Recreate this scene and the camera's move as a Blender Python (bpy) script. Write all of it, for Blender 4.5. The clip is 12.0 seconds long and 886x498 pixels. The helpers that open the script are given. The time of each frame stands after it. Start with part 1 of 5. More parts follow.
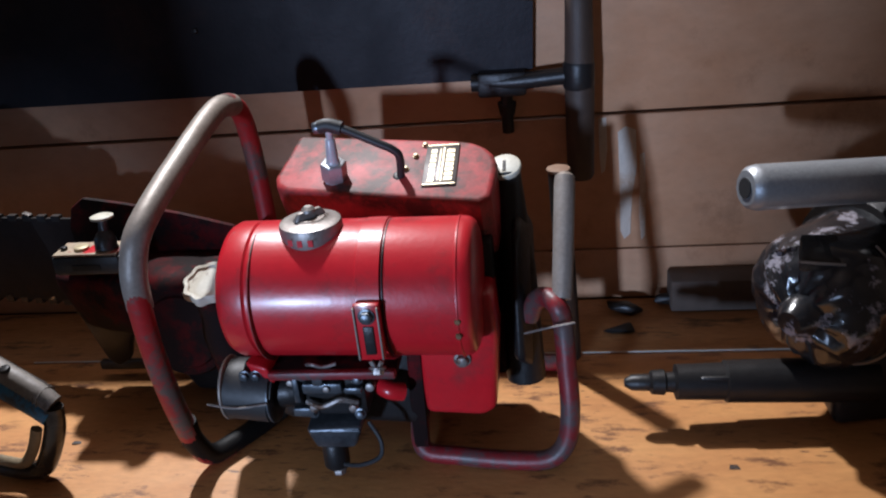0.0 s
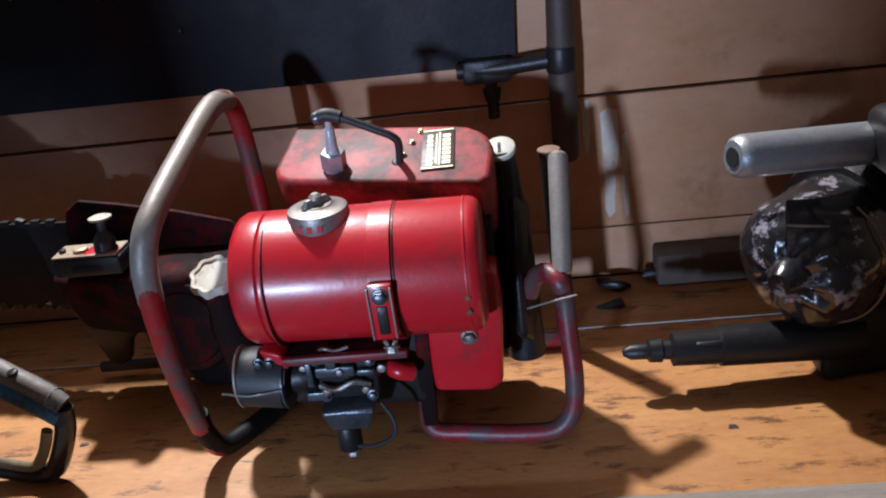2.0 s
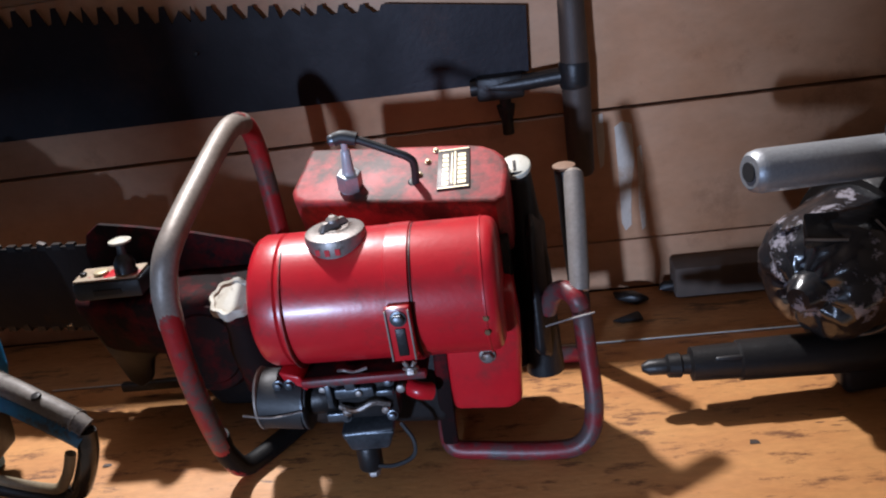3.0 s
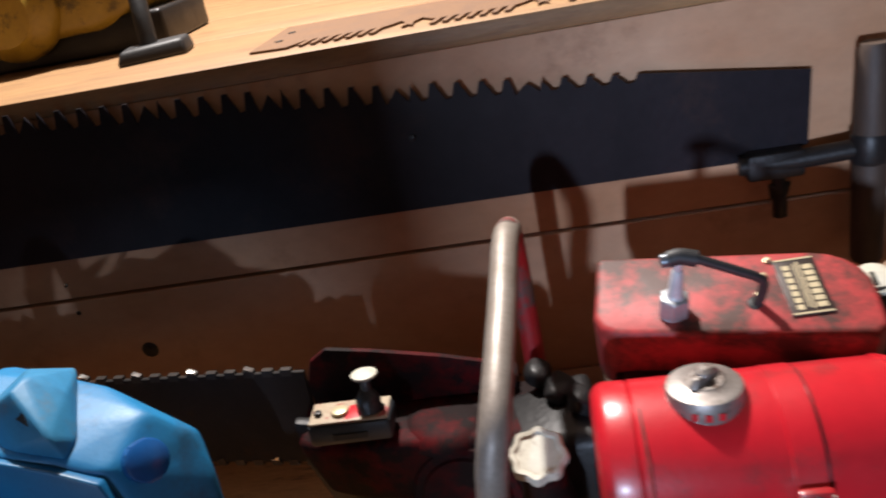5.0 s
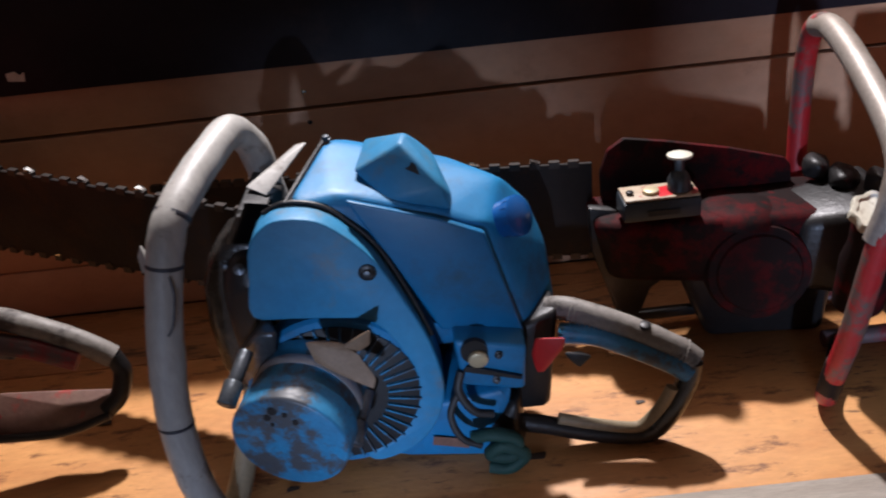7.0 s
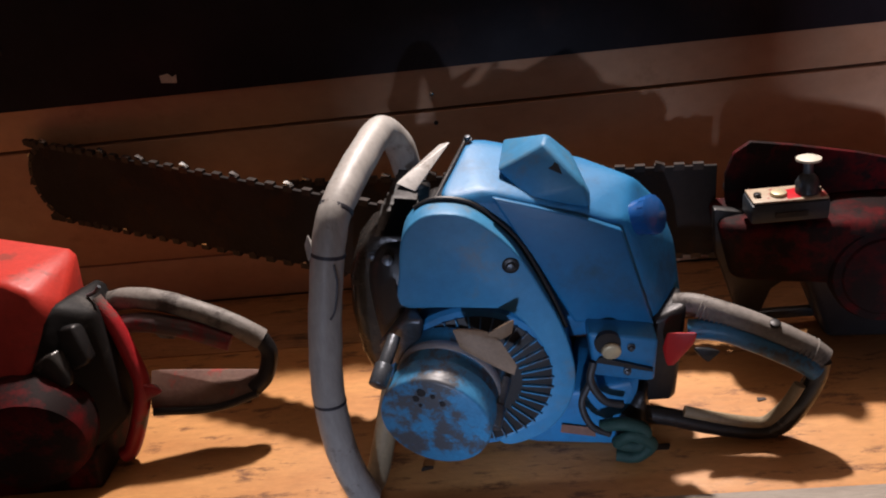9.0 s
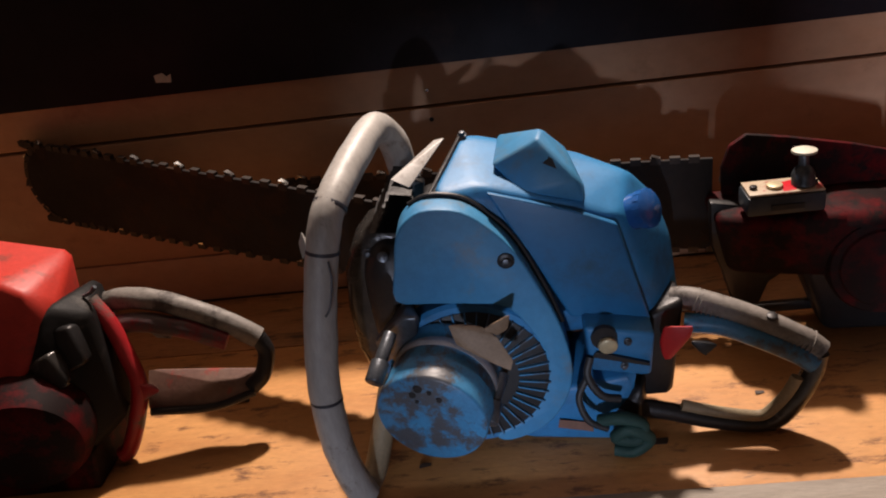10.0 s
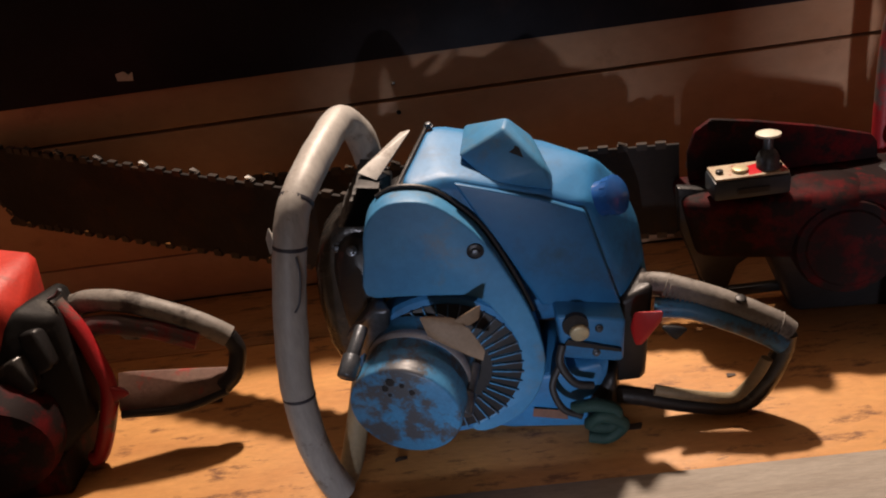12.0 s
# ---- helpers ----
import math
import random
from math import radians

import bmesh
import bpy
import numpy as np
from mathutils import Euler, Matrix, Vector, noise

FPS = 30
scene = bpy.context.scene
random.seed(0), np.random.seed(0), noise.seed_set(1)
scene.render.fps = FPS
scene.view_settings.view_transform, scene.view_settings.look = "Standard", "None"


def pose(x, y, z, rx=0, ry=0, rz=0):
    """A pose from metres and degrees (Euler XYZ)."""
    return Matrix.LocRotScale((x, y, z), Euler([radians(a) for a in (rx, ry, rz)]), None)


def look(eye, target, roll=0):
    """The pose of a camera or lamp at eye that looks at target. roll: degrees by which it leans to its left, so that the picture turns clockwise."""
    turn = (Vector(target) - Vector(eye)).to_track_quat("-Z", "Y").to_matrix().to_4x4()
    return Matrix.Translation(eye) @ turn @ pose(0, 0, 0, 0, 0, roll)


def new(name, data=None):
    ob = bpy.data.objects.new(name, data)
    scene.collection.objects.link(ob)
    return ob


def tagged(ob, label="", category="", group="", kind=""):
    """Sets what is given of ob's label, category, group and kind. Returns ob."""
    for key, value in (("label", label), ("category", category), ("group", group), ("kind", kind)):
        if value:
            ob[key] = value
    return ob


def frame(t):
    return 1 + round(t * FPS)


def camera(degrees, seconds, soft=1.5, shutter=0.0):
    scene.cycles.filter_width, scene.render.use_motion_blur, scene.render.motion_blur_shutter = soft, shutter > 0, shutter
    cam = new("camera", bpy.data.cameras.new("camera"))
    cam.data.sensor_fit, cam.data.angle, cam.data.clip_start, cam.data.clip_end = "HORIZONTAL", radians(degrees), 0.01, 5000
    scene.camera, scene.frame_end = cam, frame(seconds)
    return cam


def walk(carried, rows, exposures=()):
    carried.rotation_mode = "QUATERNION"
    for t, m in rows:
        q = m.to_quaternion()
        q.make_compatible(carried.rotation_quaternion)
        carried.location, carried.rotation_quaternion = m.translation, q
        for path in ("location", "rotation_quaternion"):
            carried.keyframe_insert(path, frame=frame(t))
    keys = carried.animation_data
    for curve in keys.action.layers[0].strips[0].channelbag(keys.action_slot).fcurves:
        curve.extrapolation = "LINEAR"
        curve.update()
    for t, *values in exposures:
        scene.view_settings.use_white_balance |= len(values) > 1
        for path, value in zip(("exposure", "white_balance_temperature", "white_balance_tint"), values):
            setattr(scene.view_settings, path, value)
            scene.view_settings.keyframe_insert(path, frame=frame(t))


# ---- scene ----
cam = camera(56.5, 12.0, soft=2.0, shutter=0.5)
PATH = [
    (0, (0.787, -0.063, 0.559), (0.51, 1.73, -0.284), -5.8),
    (0.5, (0.791, -0.092, 0.556), (0.531, 1.693, -0.306), -6.7),
    (1, (0.783, -0.092, 0.557), (0.541, 1.691, -0.316), -7.3),
    (1.5, (0.764, -0.094, 0.557), (0.558, 1.697, -0.31), -7.3),
    (2, (0.752, -0.093, 0.556), (0.561, 1.706, -0.296), -7.5),
    (2.5, (0.756, -0.092, 0.563), (0.549, 1.708, -0.285), -7.9),
    (4.5, (0.594, -0.003, 0.609), (0.351, 1.823, -0.169), -11.3),
    (5, (0.476, 0.076, 0.643), (0.229, 1.893, -0.156), -11.2),
    (5.5, (0.385, 0.093, 0.639), (0.117, 1.902, -0.169), -10.9),
    (6, (0.266, 0.047, 0.633), (0.1, 1.828, -0.262), -8.9),
    (6.5, (0.127, -0.024, 0.567), (0.101, 1.768, -0.32), -6.9),
    (7, (0.056, -0.042, 0.586), (0.029, 1.711, -0.378), -6.6),
    (7.5, (0.008, -0.061, 0.601), (-0.074, 1.697, -0.349), -6.5),
    (9.5, (-0.01, -0.083, 0.61), (-0.209, 1.667, -0.336), -8.2),
    (10, (-0.004, -0.082, 0.606), (-0.197, 1.669, -0.342), -8.6),
    (10.5, (-0.006, -0.083, 0.602), (-0.176, 1.671, -0.345), -8.6),
    (11, (-0.002, -0.083, 0.604), (-0.164, 1.666, -0.352), -8.9),
    (11.5, (0.0, -0.081, 0.601), (-0.15, 1.667, -0.358), -9.1),
    (12, (0.001, -0.081, 0.601), (-0.134, 1.665, -0.365), -9.3),
]
TONE = [(0, -0.22, 5000, 12), (2.5, -0.04, 5050, 13), (4.5, 0.03, 5450, 15), (5, 0.12, 5500, 13), (5.5, 0.30, 5550, 17), (6, 0.36, 5250, 16), (6.5, 0.24, 5000, 15), (7, 0.10, 5250, 17), (7.5, 0.08, 5350, 18), (9.5, -0.04, 5950, 21), (12, -0.14, 6650, 22)]
walk(cam, [(t, look(eye, target, roll)) for t, eye, target, roll in PATH], TONE)

# ---- world, sun and lamps ----
world = bpy.data.worlds.new("world")
scene.world = world
world.use_nodes = True
world.node_tree.nodes["Background"].inputs["Color"].default_value = (0.55, 0.62, 0.75, 1)
world.node_tree.nodes["Background"].inputs["Strength"].default_value = 0.3


def lamp(name, kind, m, energy, colour, width=0.07, height=0.07):
    data = bpy.data.lights.new(name, kind)
    data.energy, data.color = energy, colour
    if kind == "AREA":
        data.shape, data.size, data.size_y = "RECTANGLE", width, height
    else:
        data.shadow_soft_size = width / 2
    ob = new(name, data)
    ob.matrix_world = m
    return ob


# Unseen front source, inferred from shadows on the riser; its window is added.
FRONT_LIGHT_AT = (-0.55, -3.20, 0.42)
lamp("front_light", "AREA", look(FRONT_LIGHT_AT, (0.45, 0.7, 0.22)), 116, (0.80, 0.89, 1.0), width=0.19, height=0.22)
lamp("ceiling_bulb", "POINT", pose(0.08, 1.53, 2.0), 360, (1.0, 0.86, 0.67), width=0.10)


# ---- materials ----
def material(name, colour, rough=0.6, metal=0.0, second=None, amount=0.5, scale=30.0, stretch=(1, 1, 1), grain=0.25,
             bump=0.15, bump_scale=200.0, dirt_shade=None, dirt_amount=0.35, dirt_scale=9.0, dirt_mapped=False, coat=0.0, rough_vary=0.15, bump_distance=0.002, spec=0.5, bump_detail=4, flecks=None, dirt_soft=0.09):
    """Colour varied by coarse patches (second), a fine grain, and blotches with edges of their own, for grime and
    painted shade; relief by fine noise.
    """
    m = bpy.data.materials.new(name)
    m.use_nodes = True
    nt = m.node_tree
    n, l = nt.nodes, nt.links
    bsdf = n["Principled BSDF"]
    tc = n.new("ShaderNodeTexCoord")
    mp = n.new("ShaderNodeMapping")
    mp.inputs["Scale"].default_value = stretch
    l.new(tc.outputs["Object"], mp.inputs["Vector"])

    def noise_node(sc, detail, rough_n=0.6, mapped=True):
        t = n.new("ShaderNodeTexNoise")
        t.inputs["Scale"].default_value, t.inputs["Detail"].default_value, t.inputs["Roughness"].default_value = sc, detail, rough_n
        l.new((mp if mapped else tc).outputs["Vector" if mapped else "Object"], t.inputs["Vector"])
        return t

    def ramp(src, a, b):
        r = n.new("ShaderNodeMapRange")
        r.inputs["From Min"].default_value, r.inputs["From Max"].default_value = a, b
        l.new(src, r.inputs["Value"])
        return r.outputs["Result"]

    def mix(f, a, b, fac=None):
        x = n.new("ShaderNodeMix")
        x.data_type = "RGBA"
        if fac is None:
            l.new(f, x.inputs["Factor"])
        else:
            x.inputs["Factor"].default_value = fac
        for sock, v in ((x.inputs["A"], a), (x.inputs["B"], b)):
            if isinstance(v, tuple):
                sock.default_value = (*v, 1)
            else:
                l.new(v, sock)
        return x.outputs["Result"]

    second = second or tuple(c * 0.7 for c in colour)
    coarse = noise_node(scale, 5)
    c = mix(ramp(coarse.outputs["Fac"], 0.5 - 0.25, 0.5 + 0.25 + 0.5 * (0.5 - amount)), colour, second)
    fine = noise_node(scale * 9, 4, 0.7)
    dark = mix(ramp(fine.outputs["Fac"], 0.3, 0.75), tuple(1 - grain for _ in range(3)), (1.0, 1.0, 1.0))
    mul = n.new("ShaderNodeMix")
    mul.data_type, mul.blend_type = "RGBA", "MULTIPLY"
    mul.inputs["Factor"].default_value = 1
    l.new(c, mul.inputs["A"])
    l.new(dark, mul.inputs["B"])
    c = mul.outputs["Result"]
    if dirt_shade:
        d = noise_node(dirt_scale, 8, 0.72, dirt_mapped)
        edge = 0.62 - 0.3 * dirt_amount
        f = ramp(d.outputs["Fac"], edge, edge + dirt_soft)
        c = mix(f, c, dirt_shade)
    if flecks:
        wide = n.new("ShaderNodeMapping")
        wide.inputs["Scale"].default_value = (1, 5, 5)
        l.new(tc.outputs["Object"], wide.inputs["Vector"])
        k = noise_node(38, 3, 0.6)
        l.new(wide.outputs["Vector"], k.inputs["Vector"])
        zone = noise_node(7, 3, 0.6, False)
        both = n.new("ShaderNodeMath")
        both.operation = "MULTIPLY"
        l.new(ramp(k.outputs["Fac"], 0.59, 0.65), both.inputs[0])
        l.new(ramp(zone.outputs["Fac"], 0.50, 0.66), both.inputs[1])
        c = mix(both.outputs["Value"], c, flecks)
    l.new(c, bsdf.inputs["Base Color"])
    r = n.new("ShaderNodeMapRange")
    r.inputs["To Min"].default_value, r.inputs["To Max"].default_value = max(0.03, rough - rough_vary), min(1, rough + rough_vary)
    l.new(coarse.outputs["Fac"], r.inputs["Value"])
    l.new(r.outputs["Result"], bsdf.inputs["Roughness"])
    bsdf.inputs["Metallic"].default_value = metal
    bsdf.inputs["Coat Weight"].default_value, bsdf.inputs["Coat Roughness"].default_value = coat, 0.22
    if bump:
        bn = noise_node(bump_scale, bump_detail)
        bsdf.inputs["Specular IOR Level"].default_value = spec
        b = n.new("ShaderNodeBump")
        b.inputs["Strength"].default_value, b.inputs["Distance"].default_value = bump, bump_distance
        l.new(bn.outputs["Fac"], b.inputs["Height"])
        l.new(b.outputs["Normal"], bsdf.inputs["Normal"])
    return m


M_SHELF = material("shelf_plywood", (0.65, 0.330, 0.108), 0.55, second=(0.48, 0.205, 0.058), scale=6, stretch=(1, 3, 3), grain=0.22, bump=0.25, bump_scale=60, dirt_shade=(0.17, 0.07, 0.025), dirt_amount=0.24, dirt_scale=14, dirt_mapped=True, flecks=(0.09, 0.042, 0.02))
# Darker than the front plank: the upper shelf's shade is put into its colour.
M_SHELF_SHADED = material("shaded_back_plank", (0.50, 0.24, 0.08), 0.65, second=(0.36, 0.16, 0.05), scale=7, stretch=(1, 5, 5), grain=0.35, bump=0.25, bump_scale=60, dirt_shade=(0.10, 0.05, 0.02), dirt_amount=0.3, dirt_scale=9, dirt_mapped=True)
M_WALL = material("riser_board", (0.58, 0.365, 0.225), 0.6, second=(0.43, 0.200, 0.088), scale=3.5, stretch=(1, 1, 1.6), grain=0.15, bump=0.2, bump_scale=70, dirt_shade=(0.24, 0.115, 0.055), dirt_amount=0.14, dirt_scale=7, dirt_soft=0.2)
# Its dark blotches stand in for broken shade across the upper shelf.
M_UPPER = material("upper_shelf_plank", (0.40, 0.235, 0.10), 0.5, second=(0.25, 0.130, 0.052), scale=6, stretch=(1, 6, 6), grain=0.25, bump=0.2, bump_scale=60, dirt_shade=(0.16, 0.08, 0.035), dirt_amount=0.30, dirt_scale=10, dirt_mapped=True, dirt_soft=0.2)
M_LIP = material("grey_lip_board", (0.36, 0.32, 0.27), 0.8, second=(0.26, 0.22, 0.18), scale=8, stretch=(1, 9, 9), grain=0.3, bump=0.3, bump_scale=90)
M_BARN = material("barn_board", (0.12, 0.088, 0.066), 0.85, second=(0.08, 0.057, 0.045), scale=2, stretch=(1, 1, 0.3), grain=0.3, bump=0.2, bump_scale=40)
M_STEEL = material("aged_saw_steel", (0.020, 0.016, 0.021), 0.5, 0.05, second=(0.008, 0.007, 0.010), scale=9, grain=0.25, bump=0.15, bump_scale=150, dirt_shade=(0.045, 0.025, 0.020), dirt_amount=0.25, dirt_scale=5, dirt_soft=0.25, spec=0.16)
M_BAR = material("oily_bar_steel", (0.022, 0.018, 0.017), 0.55, 0.1, second=(0.013, 0.010, 0.009), scale=14, grain=0.3, bump=0.2, bump_scale=160, dirt_shade=(0.03, 0.015, 0.008), dirt_amount=0.3, dirt_scale=18, spec=0.22)
M_CHAIN = material("chain_steel", (0.06, 0.05, 0.045), 0.45, 0.5, second=(0.04, 0.03, 0.025), scale=60, grain=0.3)
M_CUTTER = material("bright_cutter_steel", (0.75, 0.72, 0.68), 0.25, 1.0, scale=80, grain=0.1)
M_RUST = material("rusty_saw_steel", (0.16, 0.085, 0.045), 0.75, 0.2, second=(0.24, 0.13, 0.06), scale=30, grain=0.3, bump=0.3, bump_scale=220)
M_RED = material("worn_red_paint", (0.54, 0.010, 0.018), 0.34, second=(0.46, 0.010, 0.018), scale=9, grain=0.12, bump=0.10, bump_scale=120, dirt_shade=(0.16, 0.030, 0.028), dirt_amount=0.30, dirt_scale=15, dirt_soft=0.22, coat=0.3)
M_REDTOP = material("faded_red_paint", (0.46, 0.040, 0.042), 0.58, second=(0.34, 0.035, 0.03), scale=12, grain=0.25, bump=0.15, bump_scale=140, dirt_shade=(0.060, 0.022, 0.016), dirt_amount=0.64, dirt_scale=17, dirt_soft=0.15)
# Greasy red, darkened further to carry the shade on these parts.
M_REDDARK = material("greasy_shaded_red_paint", (0.12, 0.003, 0.005), 0.7, second=(0.018, 0.003, 0.003), scale=18, grain=0.3, bump=0.2, bump_scale=160, dirt_shade=(0.010, 0.005, 0.005), dirt_amount=0.72, dirt_scale=22, dirt_soft=0.12, spec=0.12)
M_TUBE = material("worn_frame_tube", (0.42, 0.016, 0.02), 0.45, second=(0.30, 0.014, 0.016), scale=14, grain=0.2, bump=0.15, dirt_shade=(0.10, 0.075, 0.065), dirt_amount=0.42, dirt_scale=17)
M_TUBEDARK = material("scraped_dark_tube", (0.26, 0.012, 0.018), 0.45, second=(0.14, 0.012, 0.016), scale=16, grain=0.25, bump=0.15, dirt_shade=(0.075, 0.05, 0.05), dirt_amount=0.55, dirt_scale=19)
M_TAN = material("yellowed_tube", (0.40, 0.32, 0.20), 0.5, second=(0.24, 0.19, 0.12), scale=24, grain=0.25, bump=0.15, dirt_shade=(0.12, 0.09, 0.06), dirt_amount=0.2, dirt_scale=25)
M_BARE = material("bare_tube_metal", (0.38, 0.34, 0.30), 0.5, 0.3, second=(0.22, 0.175, 0.14), scale=26, grain=0.25, bump=0.12)
M_BLUE = material("chalky_blue_paint", (0.026, 0.21, 0.45), 0.5, second=(0.018, 0.15, 0.36), scale=8, grain=0.16, bump=0.12, bump_scale=170, dirt_shade=(0.025, 0.085, 0.16), dirt_amount=0.38, dirt_scale=16, dirt_soft=0.20)
M_BLUEPALE = material("scuffed_pale_blue_paint", (0.055, 0.25, 0.45), 0.5, second=(0.035, 0.19, 0.40), scale=10, grain=0.2, bump=0.12, bump_scale=170, dirt_shade=(0.11, 0.15, 0.18), dirt_amount=0.30, dirt_scale=24, dirt_soft=0.20)
M_BLUEWORN = material("oil_stained_blue_paint", (0.045, 0.25, 0.48), 0.42, second=(0.05, 0.17, 0.32), scale=22, grain=0.3, bump=0.2, dirt_shade=(0.06, 0.065, 0.075), dirt_amount=0.48, dirt_scale=26, dirt_soft=0.09)
# Darker copy of the tank's blue; carries the shade on its front face.
M_BLUESHADED = material("shaded_blue_paint", (0.018, 0.155, 0.340), 0.38, second=(0.014, 0.115, 0.280), scale=10, grain=0.14, bump=0.10, bump_scale=150, dirt_shade=(0.022, 0.075, 0.13), dirt_amount=0.35, dirt_scale=14, dirt_soft=0.2)
M_BLUEDARK = material("blue_plastic_cap", (0.02, 0.11, 0.36), 0.16, second=(0.015, 0.07, 0.25), scale=40, grain=0.1)
M_TAPE = material("grey_wrapped_grip", (0.48, 0.465, 0.44), 0.48, second=(0.34, 0.32, 0.295), scale=20, stretch=(1, 1, 0.25), grain=0.25, bump=0.3, bump_scale=90, dirt_shade=(0.15, 0.12, 0.095), dirt_amount=0.2, dirt_scale=18)
M_TAPEEDGE = material("dark_tape_edge", (0.035, 0.035, 0.05), 0.5, scale=50)
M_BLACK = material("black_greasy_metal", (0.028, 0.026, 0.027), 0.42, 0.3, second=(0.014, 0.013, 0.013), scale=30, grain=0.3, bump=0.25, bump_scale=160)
M_GUN = material("dark_carburettor_metal", (0.20, 0.22, 0.25), 0.35, 0.7, second=(0.04, 0.045, 0.05), scale=40, grain=0.3, bump=0.2)
M_CHROME = material("dull_nickel", (0.40, 0.37, 0.35), 0.48, 0.7, second=(0.25, 0.22, 0.20), scale=45, grain=0.2, bump=0.12, dirt_shade=(0.10, 0.06, 0.04), dirt_amount=0.32, dirt_scale=60)
M_ALU = material("cast_aluminium", (0.44, 0.46, 0.49), 0.45, 0.6, second=(0.34, 0.35, 0.37), scale=40, grain=0.2, bump=0.25, bump_scale=260)
# Near-black for solid patches that stand in for shade inside holes and recesses.
M_HOLESHADE = material("hole_shade_fill", (0.02, 0.02, 0.022), 0.6, scale=40)
M_CREAM = material("cream_plastic", (0.62, 0.60, 0.50), 0.5, second=(0.50, 0.47, 0.38), scale=40, grain=0.12, dirt_shade=(0.25, 0.2, 0.14), dirt_amount=0.1, dirt_scale=60)
M_CHIP = material("chipped_cream_paint", (0.50, 0.42, 0.30), 0.55, second=(0.36, 0.27, 0.18), scale=60, grain=0.3, bump=0.2, dirt_shade=(0.28, 0.03, 0.025), dirt_amount=0.32, dirt_scale=70)
M_PORC = material("spark_porcelain", (0.46, 0.47, 0.50), 0.3, scale=40, grain=0.1)
M_OILY = material("oily_black_casting", (0.022, 0.021, 0.022), 0.25, 0.2, second=(0.05, 0.045, 0.04), scale=22, grain=0.2, bump=0.3, bump_scale=60, bump_distance=0.004)
M_RUBBER = material("black_rubber", (0.022, 0.022, 0.024), 0.55, scale=30, grain=0.2)
# Pale mottled patches are mixed into the black.
M_FOIL = material("mottled_black_enamel", (0.020, 0.021, 0.025), 0.17, second=(0.012, 0.012, 0.014), scale=30, grain=0.1, dirt_shade=(0.30, 0.28, 0.32), dirt_amount=0.20, dirt_scale=24, bump=0.45, bump_scale=45, bump_distance=0.006, coat=1.0, rough_vary=0.05, bump_detail=2, dirt_soft=0.05)
M_BROWN = material("brown_leather", (0.27, 0.18, 0.11), 0.65, second=(0.17, 0.11, 0.065), scale=40, grain=0.25, bump=0.3)
M_GREEN = material("dark_green_cord", (0.012, 0.06, 0.05), 0.7, scale=60, grain=0.3, bump=0.4, bump_scale=400)
M_TRIGGER = material("red_trigger_plastic", (0.58, 0.02, 0.02), 0.35, scale=30, grain=0.1)
M_ORANGE = material("orange_red_paint", (0.52, 0.034, 0.018), 0.5, second=(0.40, 0.025, 0.014), scale=12, grain=0.25, bump=0.2, dirt_shade=(0.22, 0.03, 0.018), dirt_amount=0.28, dirt_scale=20)
M_BLOCK = material("dark_blue_grey_enamel", (0.035, 0.050, 0.065), 0.45, second=(0.018, 0.022, 0.03), scale=30, grain=0.25, bump=0.2, dirt_shade=(0.30, 0.28, 0.24), dirt_amount=0.08, dirt_scale=60)
M_SOOT = material("dull_sooty_casting", (0.009, 0.008, 0.008), 0.6, second=(0.009, 0.008, 0.008), scale=24, grain=0.3, bump=0.25, bump_scale=90, dirt_shade=(0.055, 0.05, 0.045), dirt_amount=0.10, dirt_scale=14, spec=0.2)
M_SCUFFED = material("scuffed_red_grey_plate", (0.22, 0.135, 0.095), 0.55, second=(0.15, 0.06, 0.045), scale=18, grain=0.3, bump=0.2, dirt_shade=(0.28, 0.03, 0.02), dirt_amount=0.22, dirt_scale=24)
M_GRIP = material("worn_grip_rubber", (0.29, 0.265, 0.24), 0.6, second=(0.13, 0.115, 0.10), scale=26, grain=0.3, bump=0.35, bump_scale=110, dirt_shade=(0.05, 0.04, 0.035), dirt_amount=0.35, dirt_scale=26)
M_YELLOW = material("oily_yellow_paint", (0.42, 0.29, 0.02), 0.4, second=(0.28, 0.18, 0.015), scale=14, grain=0.2, bump=0.15, dirt_shade=(0.10, 0.07, 0.02), dirt_amount=0.25, dirt_scale=20)
M_PLATE = material("black_name_plate", (0.05, 0.035, 0.03), 0.45, 0.3, scale=50)
M_BRASS = material("pale_brass", (0.70, 0.60, 0.38), 0.4, 0.4, scale=60, grain=0.15)
M_PAPER = material("white_paint_spot", (0.70, 0.66, 0.58), 0.7, scale=60)
M_DARKWOOD = material("dark_saw_handle_wood", (0.075, 0.048, 0.034), 0.6, second=(0.045, 0.03, 0.022), scale=20, stretch=(4, 4, 1), grain=0.3, bump=0.2)
M_STREAKS = material("pale_streak_tone", (0.62, 0.55, 0.47), 0.75, second=(0.50, 0.40, 0.31), scale=22, stretch=(1, 1, 0.3), grain=0.2, bump=0.2, dirt_shade=(0.34, 0.20, 0.11), dirt_amount=0.35, dirt_scale=16, dirt_soft=0.2)
M_CUTWOOD = material("brown_end_grain", (0.30, 0.19, 0.12), 0.7, second=(0.22, 0.13, 0.08), scale=90, grain=0.3)


# ---- mesh helpers ----
def finish(bm, bevel=0.0, segments=2, angle=30):
    bmesh.ops.recalc_face_normals(bm, faces=bm.faces)
    if bevel:
        edges = [e for e in bm.edges if len(e.link_faces) == 2 and e.calc_face_angle(0) > radians(angle)]
        bmesh.ops.bevel(bm, geom=edges, offset=bevel, segments=segments, profile=0.5, affect="EDGES", clamp_overlap=True)
    return bm


